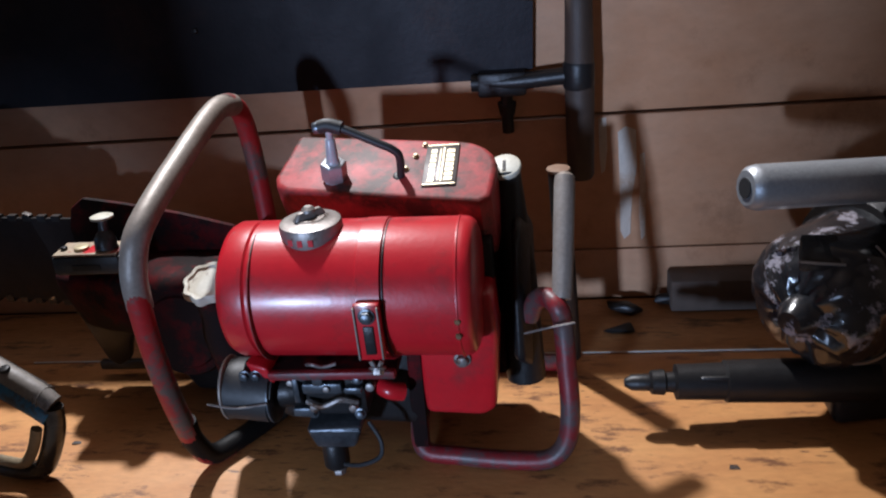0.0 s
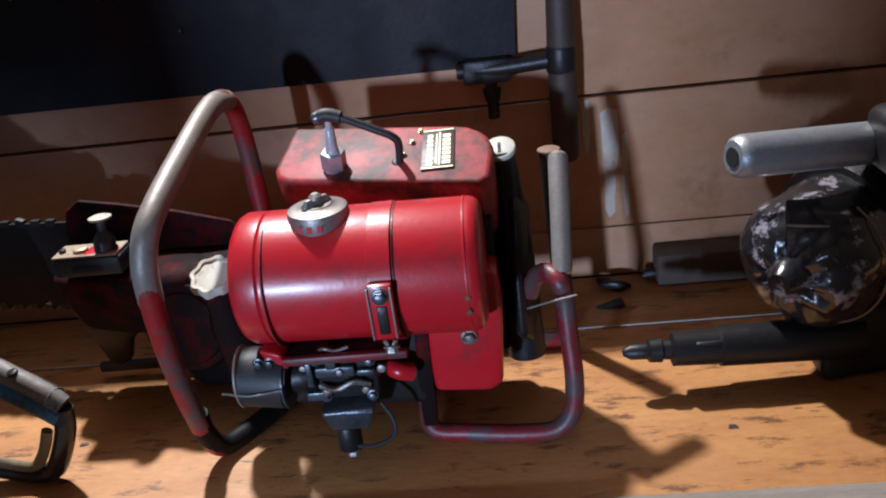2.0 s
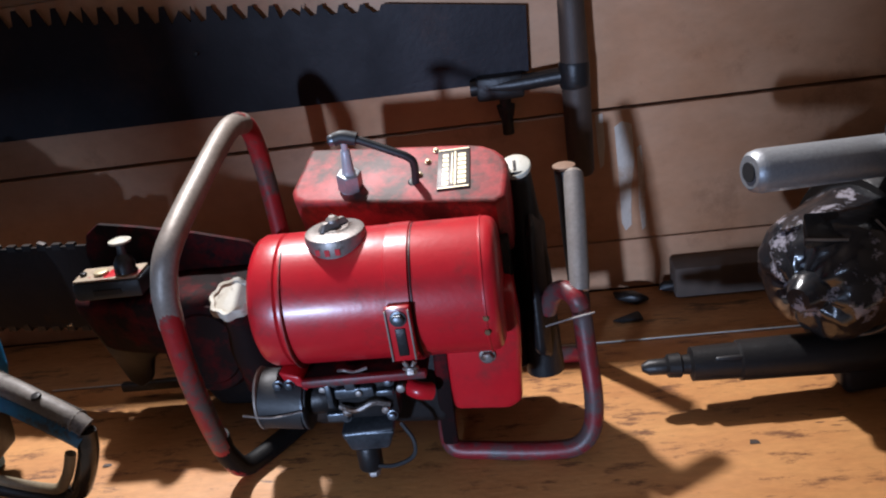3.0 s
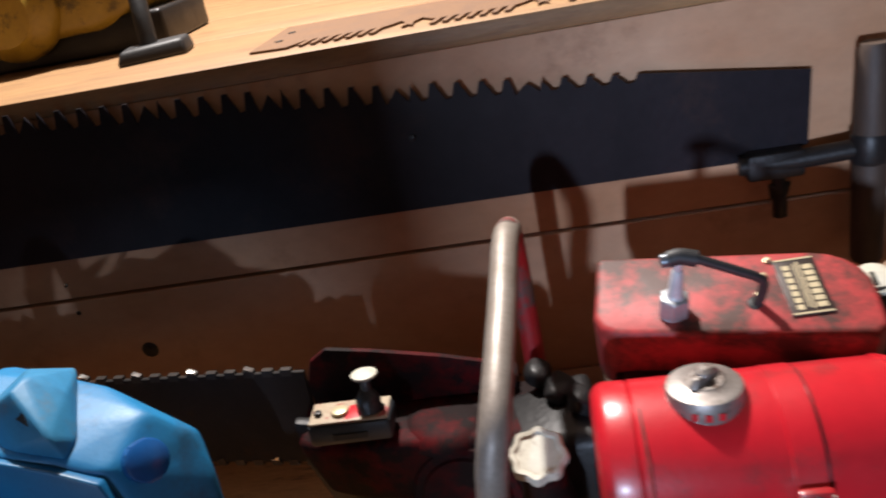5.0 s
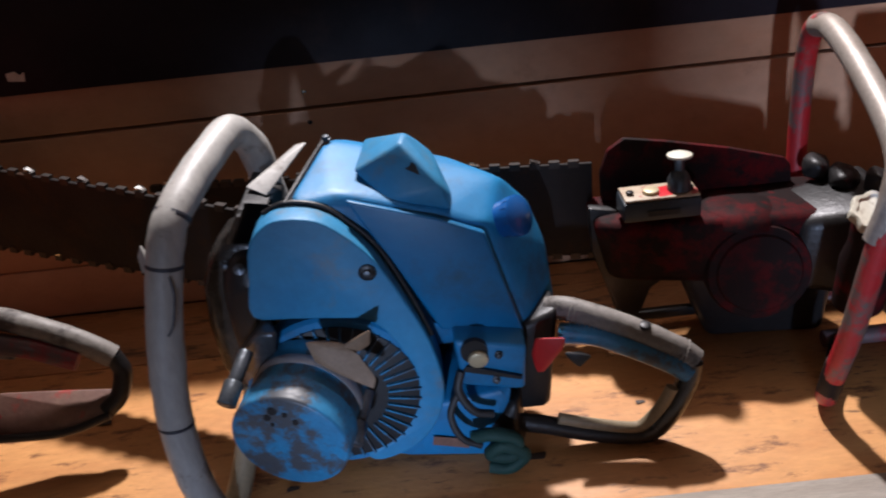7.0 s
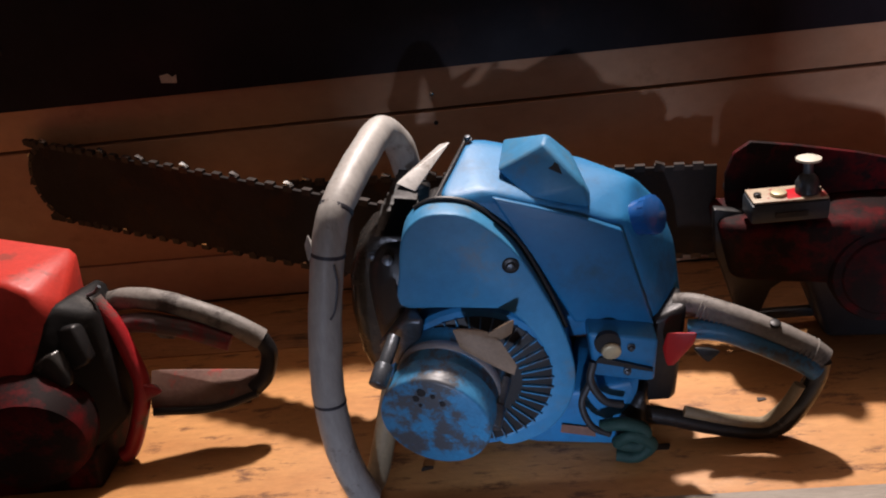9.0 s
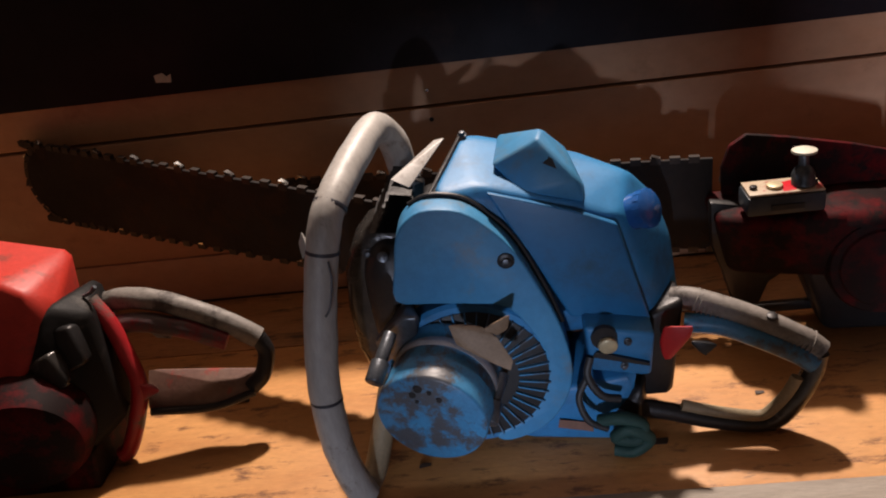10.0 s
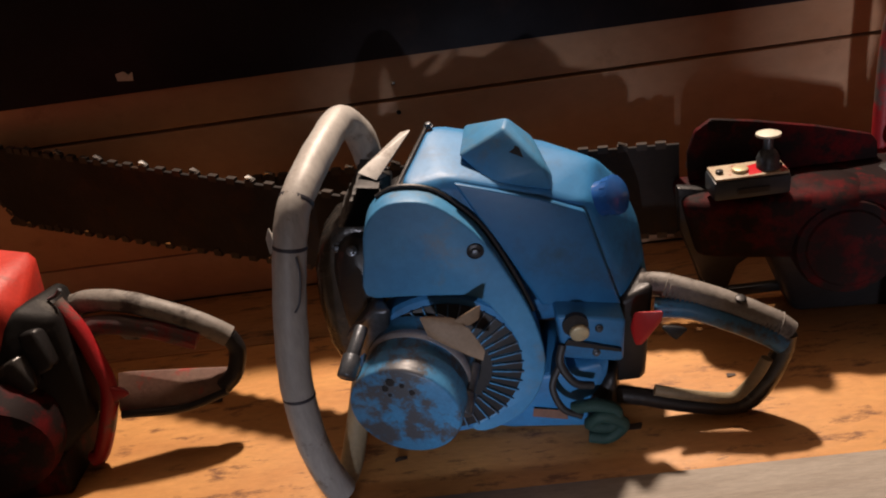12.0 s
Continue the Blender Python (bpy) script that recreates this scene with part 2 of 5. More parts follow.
def put(bm, name, mat, sharp=40):
    me = bpy.data.meshes.new(name)
    bm.normal_update()
    for e in bm.edges:
        e.smooth = not (len(e.link_faces) == 2 and e.calc_face_angle(0) > radians(sharp))
    for f in bm.faces:
        f.smooth = True
    bm.to_mesh(me)
    bm.free()
    me.materials.append(mat)
    return me


def thing(name, at, label, category, group="", kind=""):
    e = new(name)
    e.empty_display_size = 0.05
    e.matrix_world = pose(*at)
    return tagged(e, label, category, group, kind)


def root(ob):
    p = Vector((0, 0, 0))
    while ob:
        p, ob = p + ob.location, ob.parent
    return p


def part(name, bm, mat, parent, label="", sharp=40):
    ob = new(name, put(bm, name, mat, sharp))
    if parent:
        ob.parent = parent
        ob.location = -root(parent)
    return tagged(ob, label)


def whole(name, bm, mat, label, category, group="", kind="", sharp=40):
    return tagged(new(name, put(bm, name, mat, sharp)), label, category, group, kind)


def box(x0, x1, y0, y1, z0, z1, bevel=0.0, segments=2, turn=0.0, bm=None):
    b = bmesh.new()
    bmesh.ops.create_cube(b, size=1)
    c = Vector(((x0 + x1) / 2, (y0 + y1) / 2, (z0 + z1) / 2))
    for v in b.verts:
        v.co = Vector((v.co.x * (x1 - x0), v.co.y * (y1 - y0), v.co.z * (z1 - z0)))
    finish(b, bevel, segments)
    bmesh.ops.transform(b, matrix=Matrix.Translation(c) @ Matrix.Rotation(radians(turn), 4, "Z"), verts=b.verts)
    return b


def lathe(p0, p1, profile, seg=28):
    """A turned body from p0 to p1; profile: (share of the way, radius)."""
    b = bmesh.new()
    p0, p1 = Vector(p0), Vector(p1)
    way = p1 - p0
    q = way.to_track_quat("Z", "Y")
    rings = []
    for s, r in profile:
        rings.append([b.verts.new(p0 + way * s + q @ Vector((r * math.cos(a), r * math.sin(a), 0))) for a in [2 * math.pi * k / seg for k in range(seg)]])
    for a, c in zip(rings, rings[1:]):
        for k in range(seg):
            b.faces.new((a[k], a[(k + 1) % seg], c[(k + 1) % seg], c[k]))
    b.faces.new(rings[0][::-1])
    b.faces.new(rings[-1])
    bmesh.ops.recalc_face_normals(b, faces=b.faces)
    return b


def rod(p0, p1, r, edge=0.0, seg=24):
    n = (Vector(p1) - Vector(p0)).length
    e = min(edge / n, 0.45)
    if not edge:
        return lathe(p0, p1, ((0, r), (1, r)), seg)
    return lathe(p0, p1, ((0, r - edge), (e * 0.35, r - edge * 0.35), (e, r), (1 - e, r), (1 - e * 0.35, r - edge * 0.35), (1, r - edge)), seg)


def smooth_line(points, steps=8):
    """Catmull-Rom through the points; each may carry a radius as fourth value."""
    p = [Vector(q) for q in points]
    p = [p[0] * 2 - p[1], *p, p[-1] * 2 - p[-2]]
    out = []
    for a, b, c, d in zip(p, p[1:], p[2:], p[3:]):
        for k in range(steps):
            t = k / steps
            out.append(0.5 * ((2 * b) + (c - a) * t + (2 * a - 5 * b + 4 * c - d) * t * t + (3 * b - a - 3 * c + d) * t ** 3))
    out.append(p[-2])
    return out


def sweep(points, r, seg=14, steps=8, flat=1.0, closed=False, rough=0.0):
    """A tube along a smooth line. flat: its second radius as a share of the first. rough: small dents."""
    line = smooth_line(points, steps) if steps > 1 else [Vector(q) for q in points]
    b = bmesh.new()
    rings = []
    side = None
    for i, p in enumerate(line):
        a, c = line[max(i - 1, 0)], line[min(i + 1, len(line) - 1)]
        way = (c - a).normalized()
        if side is None:
            side = way.orthogonal().normalized() if abs(way.y) > 0.9 else way.cross(Vector((0, 1, 0))).normalized()
        side = (side - way * side.dot(way)).normalized()
        up = way.cross(side)
        ring = []
        for k in range(seg):
            w = 2 * math.pi * k / seg
            d = 1 + (rough * noise.noise(p * 60 + Vector((math.cos(w), math.sin(w), 0))) if rough else 0)
            ring.append(b.verts.new(p + d * r * (math.cos(w) * side + flat * math.sin(w) * up)))
        rings.append(ring)
    for a, c in zip(rings, rings[1:]):
        for k in range(seg):
            b.faces.new((a[k], a[(k + 1) % seg], c[(k + 1) % seg], c[k]))
    for ring, s in ((rings[0], -1), (rings[-1], 1)):
        b.faces.new(ring[::s])
    bmesh.ops.recalc_face_normals(b, faces=b.faces)
    return b


def slab(outline, y0, y1, bevel=0.0, segments=2, turn=None, pivot=None):
    """An outline in x and z, from y0 to y1. turn: degrees about the upright through pivot (x, y)."""
    b = bmesh.new()
    lo = [b.verts.new((x, y0, z)) for x, z in outline]
    hi = [b.verts.new((x, y1, z)) for x, z in outline]
    n = len(outline)
    b.faces.new(lo)
    b.faces.new(hi[::-1])
    for k in range(n):
        b.faces.new((lo[k], hi[k], hi[(k + 1) % n], lo[(k + 1) % n]))
    finish(b, bevel, segments)
    if turn:
        m = Matrix.Translation((*pivot, 0)) @ Matrix.Rotation(radians(turn), 4, "Z") @ Matrix.Translation((-pivot[0], -pivot[1], 0))
        bmesh.ops.transform(b, matrix=m, verts=b.verts)
    return b


def hull(points, bevel=0.0, segments=3):
    b = bmesh.new()
    for p in points:
        b.verts.new(p)
    r = bmesh.ops.convex_hull(b, input=b.verts)
    bmesh.ops.delete(b, geom=[v for v in r["geom_interior"] if isinstance(v, bmesh.types.BMVert)], context="VERTS")
    bmesh.ops.dissolve_limit(b, angle_limit=radians(6), verts=b.verts, edges=b.edges)
    return finish(b, bevel, segments, 12)


def soft_hull(points, cuts=4, rounds=5):
    """A hull whose edges and corners are rounded off as in a casting."""
    b = hull(points)
    bmesh.ops.triangulate(b, faces=b.faces)
    bmesh.ops.subdivide_edges(b, edges=b.edges, cuts=cuts, use_grid_fill=True)
    for _ in range(rounds):
        bmesh.ops.smooth_vert(b, verts=b.verts, factor=0.5, use_axis_x=True, use_axis_y=True, use_axis_z=True)
    bmesh.ops.recalc_face_normals(b, faces=b.faces)
    return b


def arc(cx, cz, r, a0, a1, n):
    return [(cx + r * math.cos(radians(a0 + (a1 - a0) * k / n)), cz + r * math.sin(radians(a0 + (a1 - a0) * k / n))) for k in range(n + 1)]


def joined(*bms):
    b = bmesh.new()
    for o in bms:
        me = bpy.data.meshes.new("join")
        o.to_mesh(me)
        o.free()
        b.from_mesh(me)
        bpy.data.meshes.remove(me)
    return b


def screw(name, at, way, r, mat, parent):
    """A hexagon head with a washer."""
    p, w = Vector(at), Vector(way).normalized()
    return part(name, joined(rod(p, p + w * r * 0.4, r * 1.35, 0.0004, 16), rod(p, p + w * r * 1.3, r, r * 0.2, 6)), mat, parent)


# ---- the setting ----
WALL, TOP, LEFT, RIGHT = 0.95, 0.508, -1.9, 2.1
J_LOW, J_MID = 0.074, 0.260


def plank(x0, x1, y0, y1, z0, z1, bevel, name, mat, parent, label=""):
    return part(name, box(x0, x1, y0, y1, z0, z1, bevel), mat, parent, label)


riser = whole("wall_riser", box(LEFT, RIGHT, WALL + 0.021, WALL + 0.05, -0.03, TOP - 0.024), M_BARN, "stepped display wall of wide horizontal boards behind the saws", "wall", kind="structure")
for z0, z1 in ((0.0, J_LOW - 0.001), (J_LOW + 0.001, J_MID - 0.0022), (J_MID + 0.0022, TOP - 0.0222)):
    plank(LEFT, RIGHT, WALL, WALL + 0.02, z0, z1, 0.0018, "board", M_WALL, riser)
shelf = whole("shelf_floor", box(LEFT, RIGHT, 0.50, WALL - 0.001, -0.05, -0.021), M_BARN, "wooden display shelf of two wide orange planks", "shelf", kind="structure")
plank(LEFT, RIGHT, 0.508, 0.808, -0.02, 0.0, 0.0015, "plank", M_SHELF, shelf)
plank(LEFT, RIGHT, 0.811, WALL - 0.001, -0.02, -0.001, 0.0015, "plank", M_SHELF_SHADED, shelf)
whole("shelf_lip", box(LEFT, RIGHT, 0.44, 0.506, -0.11, 0.004, 0.003), M_LIP, "weathered grey board along the shelf's front edge", "trim", kind="structure")
upper = whole("upper_shelf", box(LEFT, RIGHT, WALL + 0.06, 2.19, TOP - 0.06, TOP - 0.023), M_BARN, "upper display shelf of pale lamplit planks", "shelf", kind="structure")
for y0, y1 in ((WALL - 0.002, 1.18), (1.183, 1.43), (1.433, 1.68), (1.683, 1.93), (1.933, 2.19)):
    plank(LEFT, RIGHT, y0, y1, TOP - 0.022, TOP, 0.002, "plank", M_UPPER, upper)

# the barn round it: unseen, added to close off and bounce the light
FLOOR_Z, CEIL_Z, BACK_Y, FRONT_Y, W_X, E_X = -0.78, 2.5, 2.20, -3.25, -2.6, 2.6
whole("floor", box(W_X, E_X, FRONT_Y, BACK_Y, FLOOR_Z - 0.05, FLOOR_Z), M_BARN, "dark barn floor in front of the display", "floor", kind="structure")
whole("ceiling", box(W_X, E_X, FRONT_Y, BACK_Y, CEIL_Z, CEIL_Z + 0.05), M_BARN, "dark board ceiling of the barn", "ceiling", kind="structure")
whole("wall_north", box(W_X, E_X, BACK_Y, BACK_Y + 0.06, FLOOR_Z, CEIL_Z), M_BARN, "dark barn wall behind the upper shelf", "wall", kind="structure")
whole("wall_west", box(W_X - 0.06, W_X, FRONT_Y, BACK_Y, FLOOR_Z, CEIL_Z), M_BARN, "dark barn side wall", "wall", kind="structure")
whole("wall_east", box(E_X, E_X + 0.06, FRONT_Y, BACK_Y, FLOOR_Z, CEIL_Z), M_BARN, "dark barn side wall", "wall", kind="structure")
# Added unseen wall, with an opening set round the front lamp.
wx, wz, hw, hh = FRONT_LIGHT_AT[0], FRONT_LIGHT_AT[2], 0.10, 0.13
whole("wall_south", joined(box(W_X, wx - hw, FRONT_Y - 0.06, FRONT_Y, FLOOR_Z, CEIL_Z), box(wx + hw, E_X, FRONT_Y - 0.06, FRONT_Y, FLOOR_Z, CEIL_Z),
      box(wx - hw, wx + hw, FRONT_Y - 0.06, FRONT_Y, FLOOR_Z, wz - hh), box(wx - hw, wx + hw, FRONT_Y - 0.06, FRONT_Y, wz + hh, CEIL_Z)), M_BARN, "unseen wall added behind the viewer, with an opening for the front light", "wall", kind="structure")
# Added unseen; its gaps and post cut the front light's beam on the riser.
whole("wall_baffle", joined(box(W_X, -0.378, -1.63, -1.57, FLOOR_Z, CEIL_Z), box(-0.378, -0.278, -1.63, -1.57, 0.342, CEIL_Z), box(-0.278, -0.162, -1.63, -1.57, FLOOR_Z, CEIL_Z), box(0.085, E_X, -1.63, -1.57, FLOOR_Z, CEIL_Z)), M_BARN, "unseen board partition, added so its gaps shape the front light", "wall", kind="structure")
whole("wall_skirt", box(LEFT, RIGHT, 0.46, 0.49, FLOOR_Z, -0.05), M_BARN, "dark board front below the display shelf", "wall", kind="structure")

# marks on the riser: a nail head, knots and a pale splash
nail = whole("nail", rod((-0.108, WALL - 0.002, 0.282), (-0.108, WALL + 0.004, 0.282), 0.0028, 0.0006, 10), M_CUTTER, "bright nail head in the riser board", "nail")
for x, z, r in ((-0.107, 0.242, 0.0035), (-0.034, 0.178, 0.012)):
    whole("knot", lathe((x, WALL - 0.0008, z), (x, WALL + 0.004, z), ((0, r * 0.8), (0.3, r), (1, r)), 14), M_BLACK, "dark round knot in the riser board", "knot", "knots in the riser")


# Three thin pale slabs running down the riser, right of the saw handle.
for outline in ([(0.842, 0.255), (0.852, 0.256), (0.853, 0.215), (0.850, 0.186), (0.845, 0.181), (0.843, 0.205)],
                [(0.866, 0.236), (0.876, 0.243), (0.888, 0.238), (0.890, 0.190), (0.884, 0.150), (0.882, 0.096), (0.874, 0.088), (0.869, 0.100), (0.868, 0.170)],
                [(0.893, 0.205), (0.899, 0.208), (0.902, 0.150), (0.901, 0.092), (0.896, 0.086), (0.893, 0.120)]):
    part("pale_streak", slab(outline, WALL - 0.0011, WALL + 0.004, 0.0004, 1), M_STREAKS, riser, "pale streak down the board")


# ---- the crosscut saw on the riser ----
def crosscut_saw():
    saw = thing("crosscut_saw", (-0.4, 0.94, 0.318), "long dark steel two-man crosscut saw hung teeth up against the riser", "saw")
    edge = [(-1.60, 0.40), (-1.2, 0.465), (-0.8, 0.497), (-0.45, 0.506), (-0.2, 0.502), (-0.1, 0.498), (0.2, 0.477), (0.5, 0.440), (0.69, 0.418), (0.768, 0.405)]

    def top(x):
        for (a, za), (b, zb) in zip(edge, edge[1:]):
            if x <= b:
                return za + (zb - za) * (x - a) / (b - a)
        return edge[-1][1]

    outline = [(-1.60, 0.325), (0.70, 0.315), (0.764, 0.325), (0.768, 0.405)]
    x, k = 0.60, 0
    teeth = []
    while x > -1.5:
        deep = 0.006 + 0.013 * min(1, max(0, (0.64 - x) / 0.35))
        w = 0.026 if k % 5 != 4 else 0.034
        t = top(x)
        if k % 5 != 4:
            teeth += [(x, t), (x - 0.006, t), (x - 0.010, t - deep), (x - 0.017, t - deep * 1.1), (x - w + 0.004, t - deep * 0.4), (x - w + 0.0005, t - 0.001)]
        else:
            teeth += [(x, t), (x - 0.004, t - deep * 1.15), (x - 0.012, t - deep * 0.5), (x - 0.016, t - 0.003), (x - 0.020, t - deep * 0.5), (x - 0.029, t - deep * 1.15)]
        x -= w
        k += 1
    outline += teeth
    part("blade", slab(outline, 0.938, 0.941, 0), M_STEEL, saw)
    part("paper_scrap", slab([(-0.452, 0.338), (-0.432, 0.336), (-0.430, 0.347), (-0.436, 0.344), (-0.441, 0.349), (-0.452, 0.347)], 0.9368, 0.9378), M_PAPER, saw, "small torn white paper scrap")
    handle = part("handle", lathe((0.818, 0.917, 0.19), (0.820, 0.917, 0.428), ((0, 0.014), (0.02, 0.0165), (0.3, 0.0172), (0.55, 0.0178), (0.75, 0.0165), (0.97, 0.0155), (1, 0.013)), 20), M_DARKWOOD, saw, "dark worn wooden upright handle")
    part("ferrule", lathe((0.818, 0.917, 0.304), (0.8185, 0.917, 0.336), ((0, 0.0175), (0.1, 0.0188), (0.9, 0.0188), (1, 0.0175)), 20), M_BLACK, handle)
    part("handle_rod", sweep([(0.690, 0.930, 0.314), (0.74, 0.926, 0.314), (0.78, 0.922, 0.317), (0.815, 0.918, 0.320)], 0.0105, 14), M_BLACK, saw, "dark iron rod that joins blade and handle")
    part("clamp", box(0.697, 0.756, 0.918, 0.946, 0.297, 0.327, 0.004), M_BLACK, saw)
    nut = part("wing_nut", rod((0.731, 0.930, 0.305), (0.731, 0.928, 0.250), 0.0075, 0.0015, 12), M_BLACK, saw, "hanging black bolt with a wing nut")
    part("wing", hull([(0.717, 0.928, 0.292), (0.745, 0.928, 0.292), (0.741, 0.932, 0.268), (0.721, 0.932, 0.268), (0.731, 0.918, 0.282)], 0.003), M_BLACK, nut)
    for x in (0.35, -0.65):
        part("peg", rod((x, 0.935, 0.40), (x, 0.956, 0.40), 0.004, 0.0008, 10), M_BLACK, saw)
    return saw


crosscut_saw()


def saw_chain(points, parent, gap=0.013, seed=1, up=(0, 0, 1)):
    """Chain links along a bar's edge, and a bright cutter every few links as a painted glint."""
    rnd = random.Random(seed)
    line = smooth_line(points, 24)
    made, run, k = [], 0.0, 0
    bright = []
    for a, b in zip(line, line[1:]):
        run += (b - a).length
        if run >= gap:
            run, k = 0.0, k + 1
            way = (b - a).normalized()
            h = Vector(up) if abs(way.z) < 0.8 else Vector((-1, 0, 0))
            n = way.cross(h).normalized()
            h = n.cross(way).normalized()
            c = b
            link = hull([c + way * sx * 0.0058 + n * sy * 0.0032 + h * sz for sx in (-1, 1) for sy in (-1, 1) for sz in (-0.004, 0.0035)])
            made.append(link)
            if k % 3 == 0:
                tall = 0.006 + 0.002 * rnd.random()
                cut = hull([c + way * -0.0045 + n * 0.004 + h * 0.0035, c + way * 0.0045 + n * 0.004 + h * 0.0035, c + way * 0.0045 + n * -0.002 + h * 0.0035, c + way * -0.0045 + n * -0.002 + h * 0.0035,
                            c + way * 0.0045 + n * 0.004 + h * tall, c + way * 0.0045 + n * -0.003 + h * tall, c + way * -0.003 + n * -0.001 + h * (tall - 0.002)])
                (bright if k % 6 == 0 else made).append(cut)
    tagged(part("chain", joined(*made), M_CHAIN, parent, "dark oily saw chain"), kind="stuff")
    # Every second cutter is made bright to imitate glints on the chain.
    tagged(part("glint_cutters", joined(*bright), M_CUTTER, parent, "chain cutters in bright steel, standing in for glints"), kind="stuff")


def guide_bar(a, b, low_a, high_a, low_b, high_b, parent, seed, label):
    """An upright bar from a to b (x, y), with a round nose at b."""
    ax, ay = a
    bx, by = b
    n = math.hypot(bx - ax, by - ay)
    r = (high_b - low_b) / 2
    zc = (high_b + low_b) / 2
    outline = [(0, low_a), *[(n - r + x, z) for x, z in arc(0, zc, r, -90, 90, 16)], (0, high_a)]
    ang = math.degrees(math.atan2(by - ay, bx - ax))
    body = slab(outline, -0.0025, 0.0025, 0.0006, 1)
    m = Matrix.Translation((ax, ay, 0)) @ Matrix.Rotation(radians(ang), 4, "Z")
    bmesh.ops.transform(body, matrix=m, verts=body.verts)
    bar = part("guide_bar", body, M_BAR, parent, label)
    loop = [(0, high_a), *[(n - r + x, z) for x, z in arc(0, zc, r, 90, -90, 8)], (0, low_a)]
    saw_chain([m @ Vector((x, 0, z)) for x, z in loop], bar, seed=seed)
    return bar


# ---- the red saw in a tube frame ----
def red_saw():
    s = thing("red_chainsaw", (0.6, 0.64, 0), "old bright red chainsaw in a tube frame with drum tank", "chainsaw")
    ty, tz, tr = 0.584, 0.2185, 0.0622
    tank = part("fuel_tank", lathe((0.491, ty + 0.004, tz + 0.002), (0.716, ty, tz), ((0, 0.040), (0.004, tr - 0.009), (0.02, tr - 0.003), (0.045, tr), (0.120, tr), (0.128, tr - 0.0018), (0.136, tr), (0.955, tr), (0.975, tr - 0.0012), (0.99, tr - 0.004), (1, tr - 0.009)), 56), M_RED, s, "glossy bright red drum-shaped fuel tank")
    part("seam", lathe((0.5235, ty, tz), (0.5260, ty, tz), ((0, tr - 0.001), (0.3, tr + 0.0010), (0.7, tr + 0.0010), (1, tr - 0.001)), 56), M_REDTOP, tank)
    strap = part("strap", lathe((0.618, ty, tz), (0.640, ty, tz), ((0, tr - 0.001), (0.05, tr + 0.0022), (0.95, tr + 0.0022), (1, tr - 0.001)), 56), M_RED, tank, "red tank strap with a dark edge")
    part("strap_edge", lathe((0.6402, ty, tz), (0.6418, ty, tz), ((0, tr - 0.001), (0.2, tr + 0.0012), (0.8, tr + 0.0012), (1, tr - 0.001)), 56), M_BLACK, tank)
    part("tank_seam", lathe((0.7010, ty, tz), (0.7040, ty, tz), ((0, tr - 0.001), (0.3, tr + 0.0012), (0.7, tr + 0.0012), (1, tr - 0.001)), 56), M_RED, tank)
    for z in (0.2170, 0.2030):
        part("rust_spot", lathe((0.7025, ty - tr + 0.001, z), (0.7025, ty - tr - 0.0016, z), ((0, 0.0030), (0.7, 0.0028), (1, 0.0020)), 10), M_RUST, tank)
    # the strap's clip
    cl = part("strap_clip", box(0.617, 0.640, 0.513, 0.5205, 0.186, 0.240, 0.003), M_RED, s, "red strap clip with a worn bolt and slot")
    part("clip_slot", box(0.6245, 0.6335, 0.5112, 0.5135, 0.193, 0.220, 0.0008), M_BLACK, cl)
    for x in (0.6185, 0.6385):
        part("clip_rim", box(x - 0.0009, x + 0.0009, 0.5108, 0.5135, 0.188, 0.238, 0.0008), M_BARE, cl)
    screw("clip_bolt", (0.6290, 0.5135, 0.2295), (0, -1, 0.1), 0.0055, M_GUN, cl)
    screw("clip_nut", (0.632, 0.5140, 0.180), (0, -0.5, -1), 0.0055, M_CHROME, cl)
    part("clip_hook", sweep([(0.627, 0.512, 0.187), (0.632, 0.511, 0.179), (0.637, 0.512, 0.187)], 0.0022, 8), M_CHROME, cl)
    # filler cap
    cx, cy = 0.573, 0.581
    cap = part("tank_cap", lathe((cx, cy, 0.262), (cx, cy, 0.292), ((0, 0.0225), (0.25, 0.0225), (0.27, 0.0270), (0.32, 0.0278), (0.78, 0.0278), (0.88, 0.0268), (0.93, 0.0225), (0.94, 0.0150), (1, 0.0130)), 40), M_CHROME, s, "dull nickel screw cap with a raised centre")
    part("cap_neck", rod((cx, cy, 0.255), (cx, cy, 0.2685), 0.0235, 0.001, 32), M_BLACK, cap, "grimy filler neck")
    part("cap_bar", hull([(cx - 0.014, cy - 0.010, 0.2915), (cx - 0.008, cy - 0.013, 0.2915), (cx + 0.014, cy + 0.008, 0.2915), (cx + 0.009, cy + 0.013, 0.2915), (cx - 0.009, cy - 0.007, 0.2985), (cx - 0.005, cy - 0.009, 0.2985), (cx + 0.010, cy + 0.006, 0.2985), (cx + 0.006, cy + 0.009, 0.2985)], 0.0015), M_CHROME, cap)
    part("cap_boss", lathe((cx, cy, 0.2970), (cx, cy, 0.3020), ((0, 0.0062), (0.5, 0.0060), (1, 0.0030)), 16), M_CHROME, cap)
    for k in range(3):
        a = radians(244 + 19 * k)
        part("rim_mark", box(cx + 0.0280 * math.cos(a) - 0.0022, cx + 0.0280 * math.cos(a) + 0.0022, cy + 0.0280 * math.sin(a) - 0.0005, cy + 0.0280 * math.sin(a) + 0.0005, 0.2755, 0.2815), M_RED, cap)
    # engine shroud behind the tank
    o = Vector((0.519, 0.759, 0.313))
    u = Vector((0.205, -0.036, -0.006)).normalized()
    v = Vector((0.02, -0.077, -0.026))
    v = (v - u * v.dot(u)).normalized()
    up = v.cross(u).normalized()
    up = up if up.z > 0 else -up
